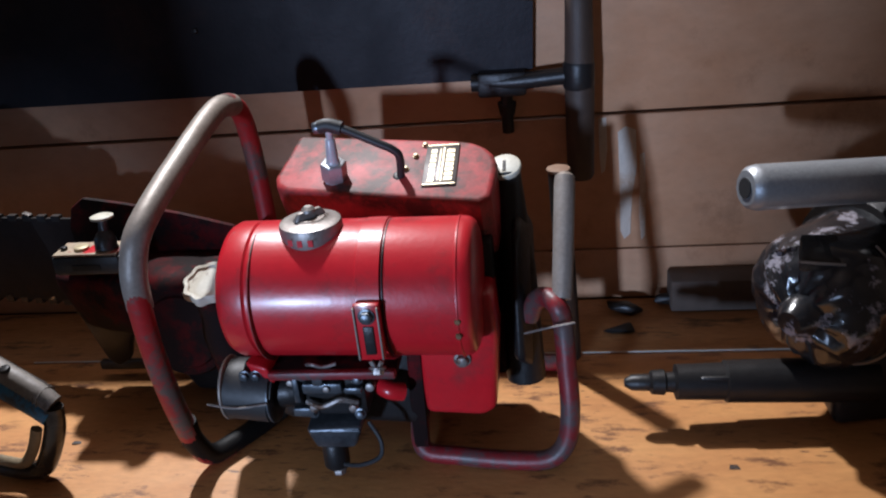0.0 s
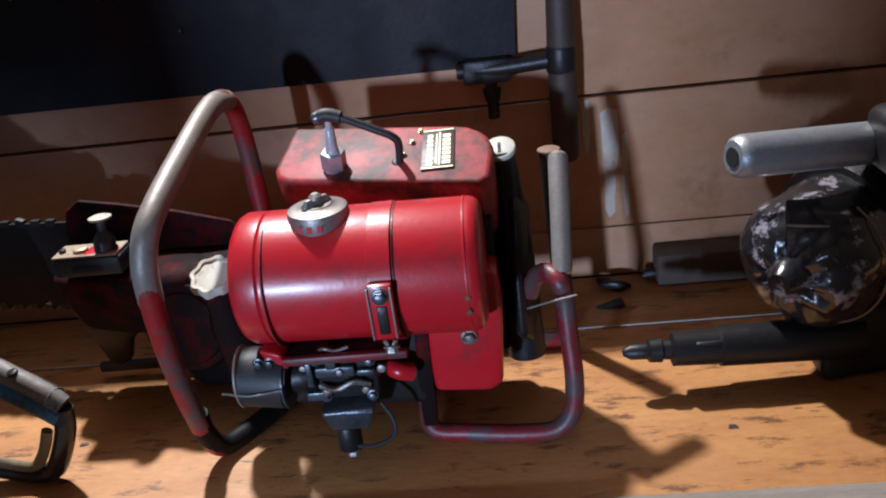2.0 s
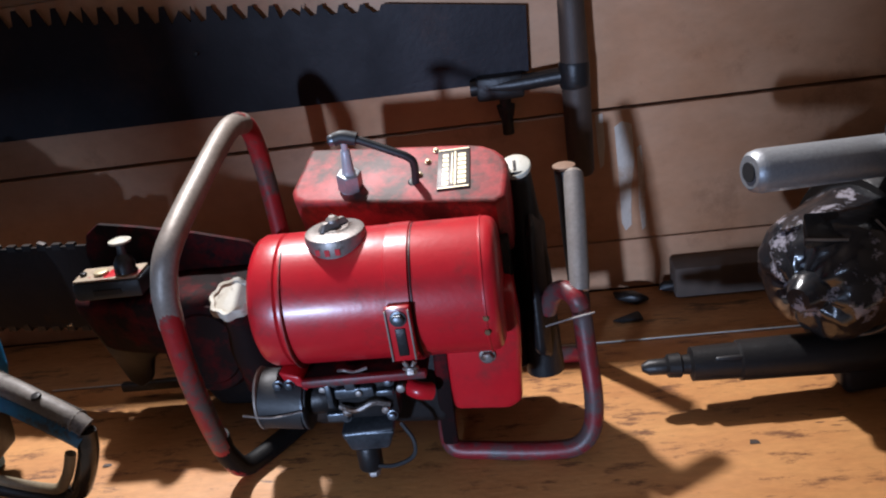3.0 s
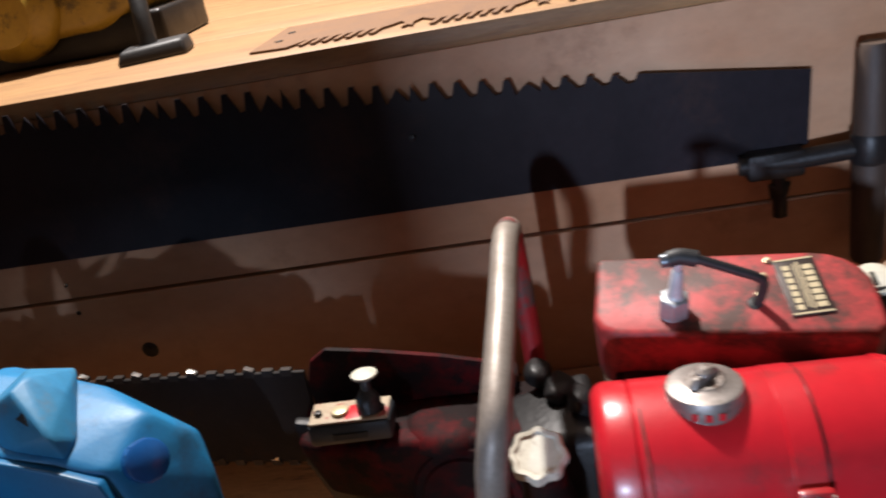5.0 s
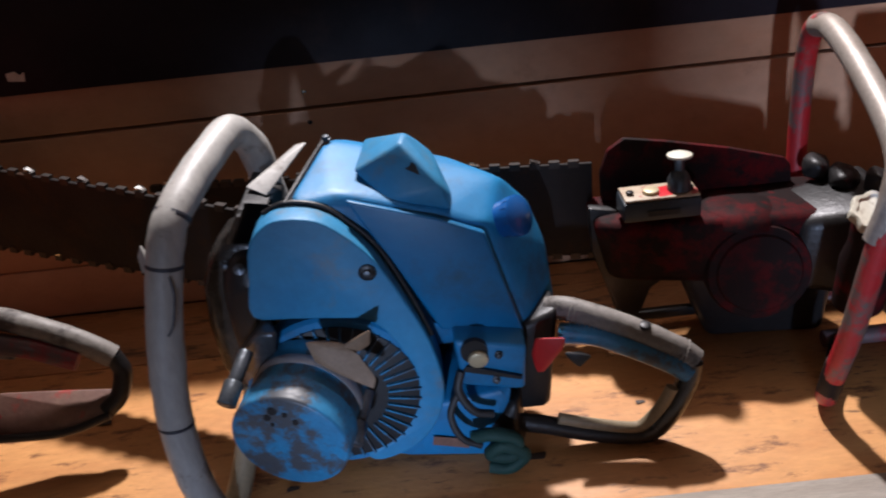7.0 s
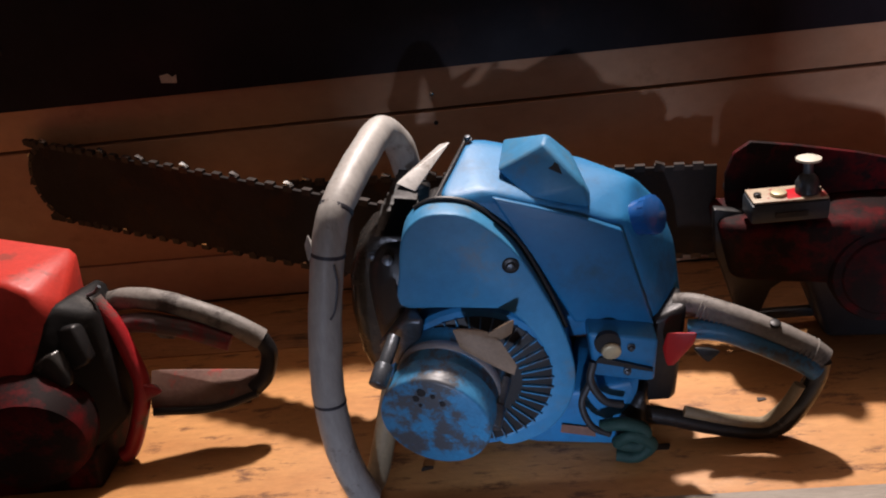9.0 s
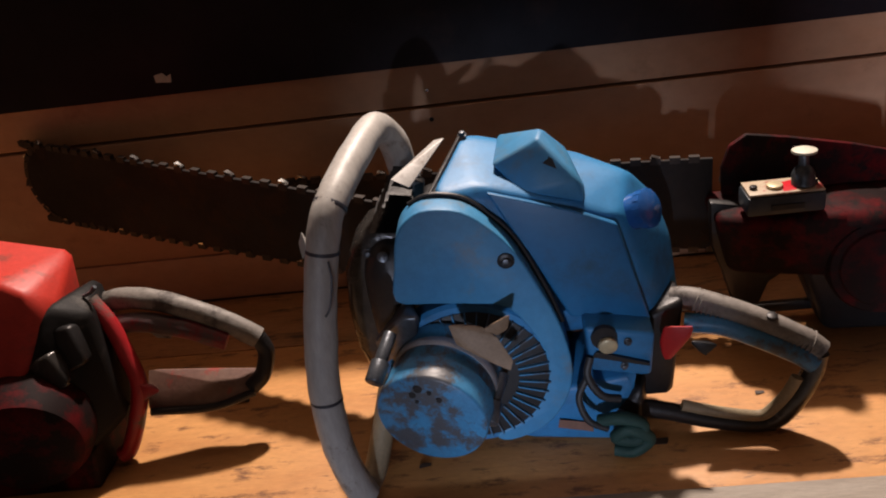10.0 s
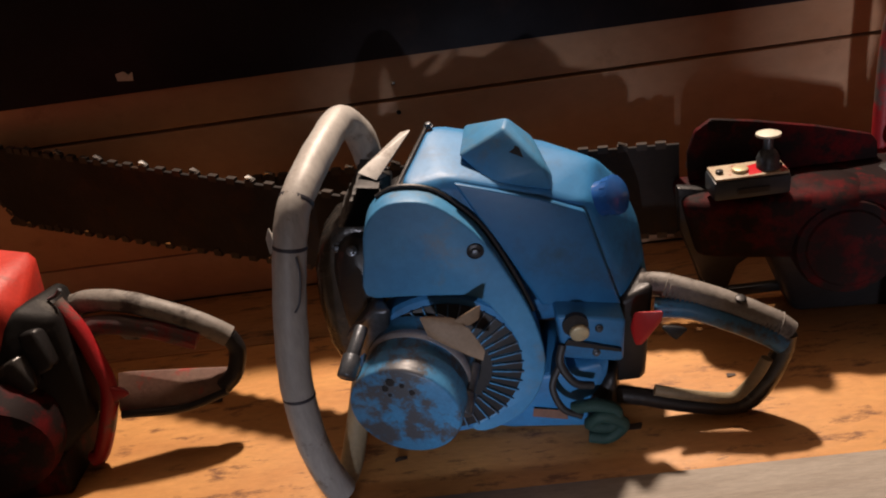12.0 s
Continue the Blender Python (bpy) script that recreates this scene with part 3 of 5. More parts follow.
    frame3 = Matrix((u, v, up)).transposed().to_4x4()
    frame3.translation = o
    plan = [(0.0, 0.004), (0.004, 0.0), (0.178, 0.0), *[(0.178 + 0.046 * math.sin(radians(a)), 0.046 - 0.046 * math.cos(radians(a))) for a in (18, 36, 54, 72, 90)], (0.226, 0.082), (0.217, 0.092), (0.02, 0.090), (0.006, 0.082), (0.0, 0.070)]
    b = bmesh.new()
    top = [b.verts.new(frame3 @ Vector((x, y, 0))) for x, y in plan]
    low = [b.verts.new(frame3 @ Vector((x, y, -0.075))) for x, y in plan]
    b.faces.new(top)
    b.faces.new(low[::-1])
    for k in range(len(plan)):
        b.faces.new((top[k], low[k], low[(k + 1) % len(plan)], top[(k + 1) % len(plan)]))
    shroud = part("engine_shroud", finish(b, 0.006, 3, 50), M_REDTOP, s, "faded red engine shroud, dark with grease on top")

    def on_top(x, y, h=0.0):
        return frame3 @ Vector((x, y, h))

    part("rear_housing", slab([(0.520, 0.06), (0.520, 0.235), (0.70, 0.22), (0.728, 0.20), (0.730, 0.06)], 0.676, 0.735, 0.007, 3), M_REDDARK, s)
    # Black box put where only shade lies between shroud and tank.
    part("shroud_shadow_gap", box(0.525, 0.725, 0.636, 0.690, 0.10, 0.236, 0.004), M_BLACK, s, "black block standing in for the shaded gap below the shroud")
    part("fan_housing", slab([(0.652, 0.068), (0.648, 0.150), (0.655, 0.20), (0.725, 0.20), (0.728, 0.150), (0.722, 0.072), (0.708, 0.064)], 0.598, 0.655, 0.007, 3), M_RED, s, "bright red lower engine housing")
    screw("housing_bolt", (0.693, 0.5975, 0.1325), (0, -1, 0), 0.0062, M_CHROME, s)
    part("crankcase", hull([(0.50, 0.60, 0.06), (0.50, 0.73, 0.05), (0.65, 0.60, 0.05), (0.66, 0.74, 0.045), (0.49, 0.61, 0.17), (0.49, 0.73, 0.17), (0.66, 0.61, 0.17), (0.66, 0.73, 0.17)], 0.012), M_BLACK, s, "greasy black crankcase")
    # spark plug
    p0, p1 = Vector((0.571, 0.686, 0.283)), Vector((0.577, 0.669, 0.350))
    plug = part("spark_plug", lathe(p0, p1, ((0, 0.011), (0.10, 0.011), (0.11, 0.0095), (0.34, 0.0095), (0.36, 0.0075), (0.42, 0.0060), (0.74, 0.0048), (0.76, 0.0035), (1, 0.0035)), 12), M_PORC, s, "white spark plug standing in the shroud")
    part("plug_nut", rod(p0.lerp(p1, 0.08), p0.lerp(p1, 0.36), 0.0128, 0.0014, 6), M_ALU, plug)
    # Solid black disc; the hole's shade is put into its colour.
    part("plug_hole", lathe(p0.lerp(p1, -0.03), p0.lerp(p1, 0.045), ((0, 0.0195), (0.8, 0.0195), (1, 0.0185)), 24), M_BLACK, plug, "black disc for the shaded hole round the plug")
    wire = part("ignition_lead", sweep([(0.574, 0.669, 0.347), (0.588, 0.668, 0.3445), (0.604, 0.668, 0.337), (0.622, 0.668, 0.328), (0.636, 0.669, 0.320), (0.641, 0.672, 0.310), (0.637, 0.684, 0.280)], 0.0040, 12), M_RUBBER, s, "black rubber ignition lead")
    part("lead_cap", sweep([(0.568, 0.669, 0.346), (0.577, 0.669, 0.3475), (0.590, 0.668, 0.344)], 0.0068, 12), M_RUBBER, wire)
    part("lead_tip", rod((0.562, 0.669, 0.3450), (0.571, 0.669, 0.3465), 0.0058, 0.0015, 12), M_GUN, wire)
    part("lead_grommet", rod((0.637, 0.685, 0.281), (0.639, 0.681, 0.290), 0.0085, 0.002, 16), M_RUBBER, wire)
    # name plate: plain bars in place of its lettering
    plate = part("name_plate", box(-0.0315, 0.0315, -0.0165, 0.0165, 0, 0.0012, 0.0003), M_PLATE, s, "black name plate with worn brass bars")
    plate.matrix_basis = Matrix.Translation(-root(s)) @ frame3 @ pose(0.168, 0.042, 0.0004, 0, 0, -99)
    for y, w, x0, x1 in ((0.0085, 0.0080, -0.025, 0.024), (0.0016, 0.0016, -0.026, 0.026), (-0.0016, 0.0012, -0.024, 0.024), (-0.0082, 0.0056, -0.026, 0.025)):
        n = 7 if w > 0.003 else 1
        step = (x1 - x0) / n
        for k in range(n):
            b = part("plate_bar", box(x0 + k * step, x0 + (k + (0.72 if n > 1 else 1)) * step, y - w / 2, y + w / 2, 0.0013, 0.0019), M_BRASS, plate)
            b.location = (0, 0, 0)
    for sx in (-1, 1):
        b = part("plate_rim", box(sx * 0.0298 - 0.0008, sx * 0.0298 + 0.0008, -0.0155, 0.0155, 0.0013, 0.0019), M_BRASS, plate)
        b.location = (0, 0, 0)
    for x, y in ((0.139, 0.030), (0.134, 0.050), (0.144, 0.012)):
        screw("rivet", on_top(x, y), up, 0.0026, M_BRASS, s)
    # posts at the handle end
    peg = part("starter_post", lathe((0.748, 0.690, 0.05), (0.738, 0.704, 0.283), ((0, 0.021), (0.55, 0.021), (0.8, 0.0175), (0.97, 0.0150), (1, 0.014)), 24), M_BLACK, s, "black upright post with a slotted pale cap")
    part("post_cap", rod((0.738, 0.7045, 0.2820), (0.7375, 0.7020, 0.2875), 0.0165, 0.0014, 28), M_CREAM, peg, "pale slotted cap")
    part("slot", hull([(0.7358, 0.6950, 0.2851), (0.7390, 0.6950, 0.2851), (0.7358, 0.7075, 0.2907), (0.7390, 0.7075, 0.2907), (0.7358, 0.6955, 0.2840), (0.7390, 0.6955, 0.2840), (0.7358, 0.7080, 0.2895), (0.7390, 0.7080, 0.2895)]), M_BLACK, peg)
    part("side_plate", hull([(0.738, 0.645, 0.10), (0.750, 0.640, 0.10), (0.742, 0.655, 0.22), (0.750, 0.665, 0.235), (0.763, 0.70, 0.05), (0.764, 0.71, 0.22), (0.742, 0.72, 0.05), (0.742, 0.73, 0.26)], 0.008), M_BLACK, s, "black handle-side cover")
    post2 = part("rear_post", rod((0.798, 0.772, 0.02), (0.790, 0.778, 0.2505), 0.0115, 0.001, 20), M_BLACK, s, "dark post with a brown wooden end")
    part("wooden_end", rod((0.790, 0.778, 0.251), (0.790, 0.778, 0.2545), 0.0128, 0.0008, 24), M_CUTWOOD, post2)
    # frame
    left = part("front_loop", sweep([(0.470, 0.690, 0.012), (0.440, 0.640, 0.012), (0.416, 0.604, 0.014), (0.408, 0.586, 0.045), (0.408, 0.565, 0.12), (0.410, 0.553, 0.20), (0.416, 0.550, 0.262), (0.424, 0.568, 0.296), (0.434, 0.650, 0.328), (0.441, 0.735, 0.350), (0.444, 0.780, 0.344), (0.446, 0.800, 0.308), (0.448, 0.803, 0.22), (0.450, 0.795, 0.12), (0.452, 0.78, 0.02)], 0.0108, 18, 8, rough=0.02), M_TUBE, s, "bent red frame tube worn to bare metal on top")
    part("worn_grip", sweep([(0.4105, 0.5530, 0.222), (0.416, 0.550, 0.262), (0.424, 0.568, 0.296), (0.434, 0.650, 0.328), (0.441, 0.735, 0.350), (0.444, 0.778, 0.345)], 0.0120, 18, 10, rough=0.02), M_BARE, left, "bare worn metal sleeve")
    part("grimy_foot", sweep([(0.470, 0.690, 0.0125), (0.440, 0.640, 0.0125), (0.416, 0.604, 0.0145), (0.408, 0.586, 0.045), (0.408, 0.579, 0.075)], 0.0112, 18, 8, rough=0.03), M_SOOT, left, "tube worn dark with grime at the foot")
    part("tank_cradle", hull([(0.500, 0.545, 0.166), (0.522, 0.540, 0.162), (0.500, 0.600, 0.160), (0.524, 0.600, 0.158), (0.506, 0.548, 0.146), (0.526, 0.545, 0.142), (0.508, 0.600, 0.146), (0.526, 0.600, 0.142)], 0.003), M_RED, s, "red cradle below the tank's end")
    part("cradle_lip", box(0.522, 0.640, 0.538, 0.546, 0.150, 0.158, 0.002), M_TUBEDARK, s)
    right = part("base_tube", sweep([(0.644, 0.636, 0.080), (0.638, 0.624, 0.034), (0.644, 0.612, 0.012), (0.680, 0.605, 0.0105), (0.737, 0.598, 0.0105), (0.772, 0.597, 0.014), (0.789, 0.600, 0.034), (0.793, 0.606, 0.070), (0.791, 0.616, 0.11), (0.789, 0.624, 0.150), (0.785, 0.624, 0.170), (0.775, 0.638, 0.174), (0.764, 0.652, 0.164), (0.756, 0.662, 0.140)], 0.0098, 16, 8, rough=0.02), M_TUBEDARK, s, "red base tube scraped to dark metal")
    part("grip_rod", lathe((0.789, 0.630, 0.176), (0.796, 0.708, 0.274), ((0, 0.0085), (0.06, 0.0100), (0.9, 0.0105), (0.97, 0.0098), (1, 0.006)), 18), M_BARE, s, "pale bare metal grip rod")
    part("cross_tube", rod((0.455, 0.700, 0.012), (0.64, 0.700, 0.012), 0.0100, 0.001), M_TUBEDARK, s)
    part("rear_tube", rod((0.450, 0.782, 0.012), (0.798, 0.772, 0.012), 0.0100, 0.001), M_TUBEDARK, s)
    # throttle wheel
    wheel = []
    for k in range(48):
        a = 2 * math.pi * k / 48
        wheel.append((0.0238 + 0.0015 * math.cos(8 * a), a))
    b = bmesh.new()
    q = Vector((-0.06, -0.42, 0.90)).to_track_quat("Z", "Y")
    c0 = Vector((0.446, 0.623, 0.204))
    rings = []
    for h, f in ((0, 0.92), (0.002, 1), (0.009, 1), (0.0115, 0.92), (0.0110, 0.78), (0.0090, 0.72)):
        rings.append([b.verts.new(c0 + q @ Vector((r * f * math.cos(a), r * f * math.sin(a), h))) for r, a in wheel])
    for r0, r1 in zip(rings, rings[1:]):
        for k in range(48):
            b.faces.new((r0[k], r0[(k + 1) % 48], r1[(k + 1) % 48], r1[k]))
    b.faces.new(rings[0][::-1])
    b.faces.new(rings[-1])
    wheel = part("oil_cap", b, M_CREAM, s, "cream scalloped oil filler cap")
    part("oil_neck", lathe((0.452, 0.640, 0.10), (0.446, 0.624, 0.205), ((0, 0.024), (0.5, 0.024), (0.7, 0.019), (1, 0.019)), 24), M_REDDARK, s, "greasy oil neck in shade-darkened red")
    part("link_housing", hull([(0.40, 0.69, 0.09), (0.40, 0.77, 0.09), (0.50, 0.66, 0.08), (0.50, 0.77, 0.08), (0.41, 0.69, 0.17), (0.41, 0.76, 0.175), (0.50, 0.66, 0.19), (0.50, 0.76, 0.20)], 0.012), M_BLACK, s, "dark greasy clutch housing")
    for p, r in (((0.470, 0.735, 0.195), 0.020), ((0.452, 0.758, 0.200), 0.016), ((0.488, 0.70, 0.205), 0.014)):
        rnd = random.Random(int(p[0] * 1000))
        part("linkage", hull([(p[0] + r * 1.1 * math.sin(2.4 * k) * (0.6 + 0.4 * rnd.random()), p[1] + r * math.cos(2.4 * k), p[2] - 0.018 + 0.0022 * k) for k in range(14)], 0.003), M_BLACK, s)
    # carburettor
    carb = part("carburettor", box(0.540, 0.606, 0.556, 0.604, 0.098, 0.150, 0.005), M_BLACK, s, "black greasy carburettor below the tank")
    part("float_bowl", hull([(0.552, 0.548, 0.066), (0.590, 0.548, 0.066), (0.552, 0.59, 0.066), (0.590, 0.59, 0.066), (0.546, 0.542, 0.092), (0.600, 0.545, 0.092), (0.546, 0.59, 0.098), (0.600, 0.59, 0.098)], 0.004), M_GUN, carb)
    part("bowl_drain", rod((0.566, 0.558, 0.038), (0.566, 0.560, 0.068), 0.0125, 0.003, 16), M_BLACK, carb)
    screw("drain_plug", (0.568, 0.556, 0.038), (0, -0.3, -1), 0.006, M_CHROME, carb)
    part("throttle_lever", box(0.548, 0.586, 0.548, 0.556, 0.128, 0.139, 0.002), M_GUN, carb)
    part("choke_arm", sweep([(0.550, 0.552, 0.118), (0.566, 0.546, 0.116), (0.584, 0.548, 0.122), (0.598, 0.552, 0.116)], 0.003, 8), M_CHROME, carb)
    for x, z in ((0.548, 0.147), (0.575, 0.150), (0.600, 0.143), (0.553, 0.106), (0.598, 0.104)):
        screw("carb_screw", (x, 0.5555, z - 0.003), (0, -1, 0.2), 0.0042, M_GUN, carb)
    for x0, x1, y0, y1, z0, z1 in ((0.536, 0.556, 0.548, 0.556, 0.103, 0.112), (0.560, 0.570, 0.545, 0.556, 0.139, 0.150), (0.588, 0.604, 0.548, 0.557, 0.128, 0.134), (0.540, 0.546, 0.546, 0.556, 0.120, 0.146), (0.552, 0.598, 0.544, 0.550, 0.086, 0.090)):
        part("carb_lug", box(x0, x1, y0, y1, z0, z1, 0.0012), M_GUN, carb)
    for x, y, z, r in ((0.557, 0.547, 0.112, 0.0048), (0.594, 0.546, 0.112, 0.0040), (0.572, 0.545, 0.134, 0.0034), (0.610, 0.556, 0.128, 0.0045), (0.536, 0.552, 0.136, 0.0038)):
        part("carb_plug", rod((x, y + 0.010, z), (x, y, z + 0.001), r, 0.0008, 12), M_CHROME, carb)
    part("fuel_line", sweep([(0.603, 0.560, 0.088), (0.614, 0.552, 0.072), (0.612, 0.548, 0.056), (0.592, 0.548, 0.046), (0.572, 0.552, 0.044)], 0.0022, 8), M_RUBBER, carb)
    part("loop_wire", sweep([(0.556, 0.552, 0.158), (0.563, 0.546, 0.162), (0.572, 0.548, 0.158), (0.584, 0.550, 0.160)], 0.0016, 8), M_CHROME, carb)
    fil = part("air_filter", lathe((0.475, 0.560, 0.130), (0.520, 0.560, 0.124), ((0, 0.026), (0.02, 0.0290), (0.93, 0.0290), (0.96, 0.0265), (1, 0.0265)), 30), M_RUBBER, s, "black drum air filter with pale rims")
    part("filter_rim", lathe((0.4735, 0.560, 0.130), (0.4775, 0.560, 0.130), ((0, 0.0285), (0.3, 0.0304), (0.7, 0.0304), (1, 0.0285)), 30), M_BARE, fil)
    part("filter_rim", lathe((0.5165, 0.560, 0.124), (0.5205, 0.560, 0.124), ((0, 0.0275), (0.3, 0.0292), (0.7, 0.0292), (1, 0.0275)), 30), M_GUN, fil)
    part("intake", rod((0.516, 0.562, 0.124), (0.545, 0.566, 0.124), 0.017, 0.001), M_BLACK, fil)
    part("filter_wire", sweep([(0.462, 0.532, 0.130), (0.490, 0.5285, 0.128), (0.520, 0.530, 0.131)], 0.0012, 6), M_CHROME, fil)
    part("tank_bracket", box(0.50, 0.640, 0.545, 0.62, 0.148, 0.156, 0.002), M_REDDARK, s)
    for x in (0.509, 0.498):
        screw("bracket_bolt", (x, 0.546, 0.152), (0, -1, 0), 0.0042, M_GUN, s)
    part("red_elbow", sweep([(0.608, 0.590, 0.112), (0.622, 0.580, 0.110), (0.634, 0.585, 0.104)], 0.0090, 12), M_RED, s, "bright red elbow")
    part("brace", hull([(0.640, 0.595, 0.15), (0.655, 0.595, 0.15), (0.640, 0.61, 0.15), (0.632, 0.605, 0.02), (0.650, 0.605, 0.02), (0.640, 0.62, 0.02)], 0.003), M_REDDARK, s)
    part("stop_wire", sweep([(0.752, 0.612, 0.150), (0.775, 0.608, 0.158), (0.80, 0.603, 0.166)], 0.0010, 6), M_CHROME, s)
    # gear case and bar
    case = part("gear_case", hull([(0.205, 0.722, 0.172), (0.300, 0.700, 0.178), (0.470, 0.690, 0.175), (0.205, 0.790, 0.178), (0.47, 0.785, 0.178), (0.225, 0.735, 0.095), (0.300, 0.702, 0.112), (0.470, 0.695, 0.085), (0.225, 0.79, 0.09), (0.47, 0.785, 0.085)], 0.010), M_REDDARK, s, "greasy red gear case, shade put into its colour")
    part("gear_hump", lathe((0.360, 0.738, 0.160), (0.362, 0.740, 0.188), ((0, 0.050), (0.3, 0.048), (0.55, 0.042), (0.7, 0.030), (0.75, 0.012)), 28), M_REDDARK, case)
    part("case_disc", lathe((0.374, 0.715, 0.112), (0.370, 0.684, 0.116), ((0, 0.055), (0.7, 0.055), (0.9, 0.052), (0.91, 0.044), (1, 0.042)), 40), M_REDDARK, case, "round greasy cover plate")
    # Added black block; stands in for the dark gap under the case.
    part("case_dark_fill", hull([(0.30, 0.725, 0.10), (0.30, 0.79, 0.10), (0.47, 0.715, 0.10), (0.47, 0.79, 0.10), (0.34, 0.74, 0.0), (0.34, 0.785, 0.0), (0.47, 0.73, 0.0), (0.47, 0.785, 0.0)], 0.01), M_BLACK, case, "black block filling the dark gap below the case")
    part("spur_plate", slab([(0.203, 0.185), (0.300, 0.165), (0.300, 0.112), (0.286, 0.085), (0.272, 0.075), (0.262, 0.045), (0.246, 0.036), (0.234, 0.046), (0.220, 0.09), (0.206, 0.13)], 0.742, 0.756, 0.004), M_BLACK, case, "black spiked bumper plate")
    part("chain_guard", slab([(0.222, 0.178), (0.220, 0.212), (0.228, 0.238), (0.246, 0.250), (0.29, 0.242), (0.36, 0.226), (0.420, 0.208), (0.428, 0.198), (0.430, 0.178)], 0.766, 0.774, 0.003), M_REDDARK, case, "upright red chain guard, its shading put into the colour")
    part("guard_floor", box(0.226, 0.43, 0.772, 0.80, 0.18, 0.190, 0.003), M_BLACK, case)
    block = part("oiler_block", box(0.231, 0.311, 0.700, 0.738, 0.183, 0.2055, 0.004), M_BLOCK, s, "dark grey-blue oiler block with a chipped cream top")
    part("block_top", box(0.233, 0.309, 0.702, 0.736, 0.2058, 0.2085, 0.001), M_CHIP, block)
    part("block_mark", box(0.255, 0.288, 0.6985, 0.6998, 0.190, 0.196), M_BLACK, block)
    for x in (0.262, 0.2405, 0.302):
        r = 0.0085 if x == 0.262 else 0.004
        part("block_button", rod((x, 0.716, 0.2086), (x, 0.716, 0.2125), r, 0.001, 18), M_BRASS if r > 0.005 else M_BLACK, block)
    part("red_smear", hull([(0.268, 0.704, 0.2086), (0.282, 0.706, 0.2086), (0.284, 0.730, 0.2086), (0.270, 0.726, 0.2086), (0.276, 0.716, 0.2102)]), M_RED, block)
    stem = part("oiler_stem", lathe((0.291, 0.716, 0.208), (0.292, 0.722, 0.240), ((0, 0.012), (0.35, 0.012), (0.55, 0.009), (0.65, 0.0055), (1, 0.0050)), 18), M_GUN, s, "dark oiler plunger with a cream button")
    part("oiler_button", lathe((0.292, 0.722, 0.2395), (0.292, 0.7225, 0.2465), ((0, 0.004), (0.4, 0.0125), (0.75, 0.0125), (1, 0.008)), 24), M_CREAM, stem)
    guide_bar((0.215, 0.782), (-0.305, 0.862), 0.105, 0.220, 0.108, 0.215, s, 3, "wide dark oily guide bar")
    part("bar_bolt_rail", box(0.20, 0.45, 0.772, 0.782, 0.012, 0.024, 0.002), M_BLACK, s)
    return s


red_saw()


# ---- the blue saw ----
def blue_saw():
    s = thing("blue_chainsaw", (0.0, 0.62, 0), "chalky blue chainsaw with a grey wrapped front handle", "chainsaw")
    body = part("fuel_tank_housing", soft_hull([(-0.054, 0.700, 0.310), (-0.050, 0.730, 0.300), (-0.084, 0.604, 0.291), (-0.041, 0.612, 0.293), (0.0445, 0.611, 0.2667), (0.0875, 0.610, 0.247), (0.105, 0.668, 0.268), (0.060, 0.700, 0.279), (0.132, 0.680, 0.233), (0.148, 0.670, 0.185), (0.152, 0.660, 0.136), (0.147, 0.650, 0.105), (0.117, 0.606, 0.133), (0.035, 0.607, 0.145), (0.014, 0.607, 0.200), (0.120, 0.700, 0.110), (-0.080, 0.700, 0.120), (-0.086, 0.610, 0.200), (0.010, 0.612, 0.120), (0.130, 0.700, 0.220)], 9, 2), M_BLUE, s, "faceted chalky blue fuel tank housing")
    # Front face of the tank, shaded by its colour.
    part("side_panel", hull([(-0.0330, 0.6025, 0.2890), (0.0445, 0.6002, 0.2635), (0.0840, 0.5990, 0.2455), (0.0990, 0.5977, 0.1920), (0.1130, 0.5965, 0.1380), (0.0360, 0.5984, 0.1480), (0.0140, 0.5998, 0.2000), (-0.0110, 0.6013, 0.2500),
          (-0.0330, 0.6155, 0.2860), (0.0445, 0.6132, 0.2605), (0.0840, 0.6120, 0.2425), (0.0990, 0.6107, 0.1890), (0.1130, 0.6095, 0.1350), (0.0360, 0.6114, 0.1450), (0.0140, 0.6128, 0.1970), (-0.0110, 0.6143, 0.2470)], 0.0026, 3), M_BLUESHADED, body, "smooth side panel, its shade put into a deeper blue")
    bump = part("intake_bump", hull([(-0.0266, 0.638, 0.3008), (0.018, 0.632, 0.3250), (0.0515, 0.609, 0.2905), (0.0227, 0.650, 0.3275), (0.046, 0.662, 0.300), (0.060, 0.632, 0.270), (0.056, 0.612, 0.264), (0.000, 0.616, 0.278), (0.030, 0.712, 0.296), (-0.020, 0.712, 0.302)], 0.0032, 3), M_BLUEPALE, s, "wedge-shaped intake bump with a triangular hole")
    part("intake_hole", hull([(0.0201, 0.6275, 0.3130), (0.0203, 0.6225, 0.3042), (0.0331, 0.6158, 0.2996), (0.0303, 0.6210, 0.3078), (0.0206, 0.6325, 0.3105), (0.0208, 0.6261, 0.3019), (0.0336, 0.6188, 0.2975), (0.0308, 0.6254, 0.3052)]), M_HOLESHADE, bump)
    screw("panel_screw", (-0.054, 0.698, 0.3105), (0, -0.2, 1), 0.0036, M_GUN, s)
    part("panel_seam", sweep([(-0.0560, 0.700, 0.3105), (-0.070, 0.652, 0.3025), (-0.0855, 0.604, 0.2915)], 0.0020, 8), M_BLACK, s)
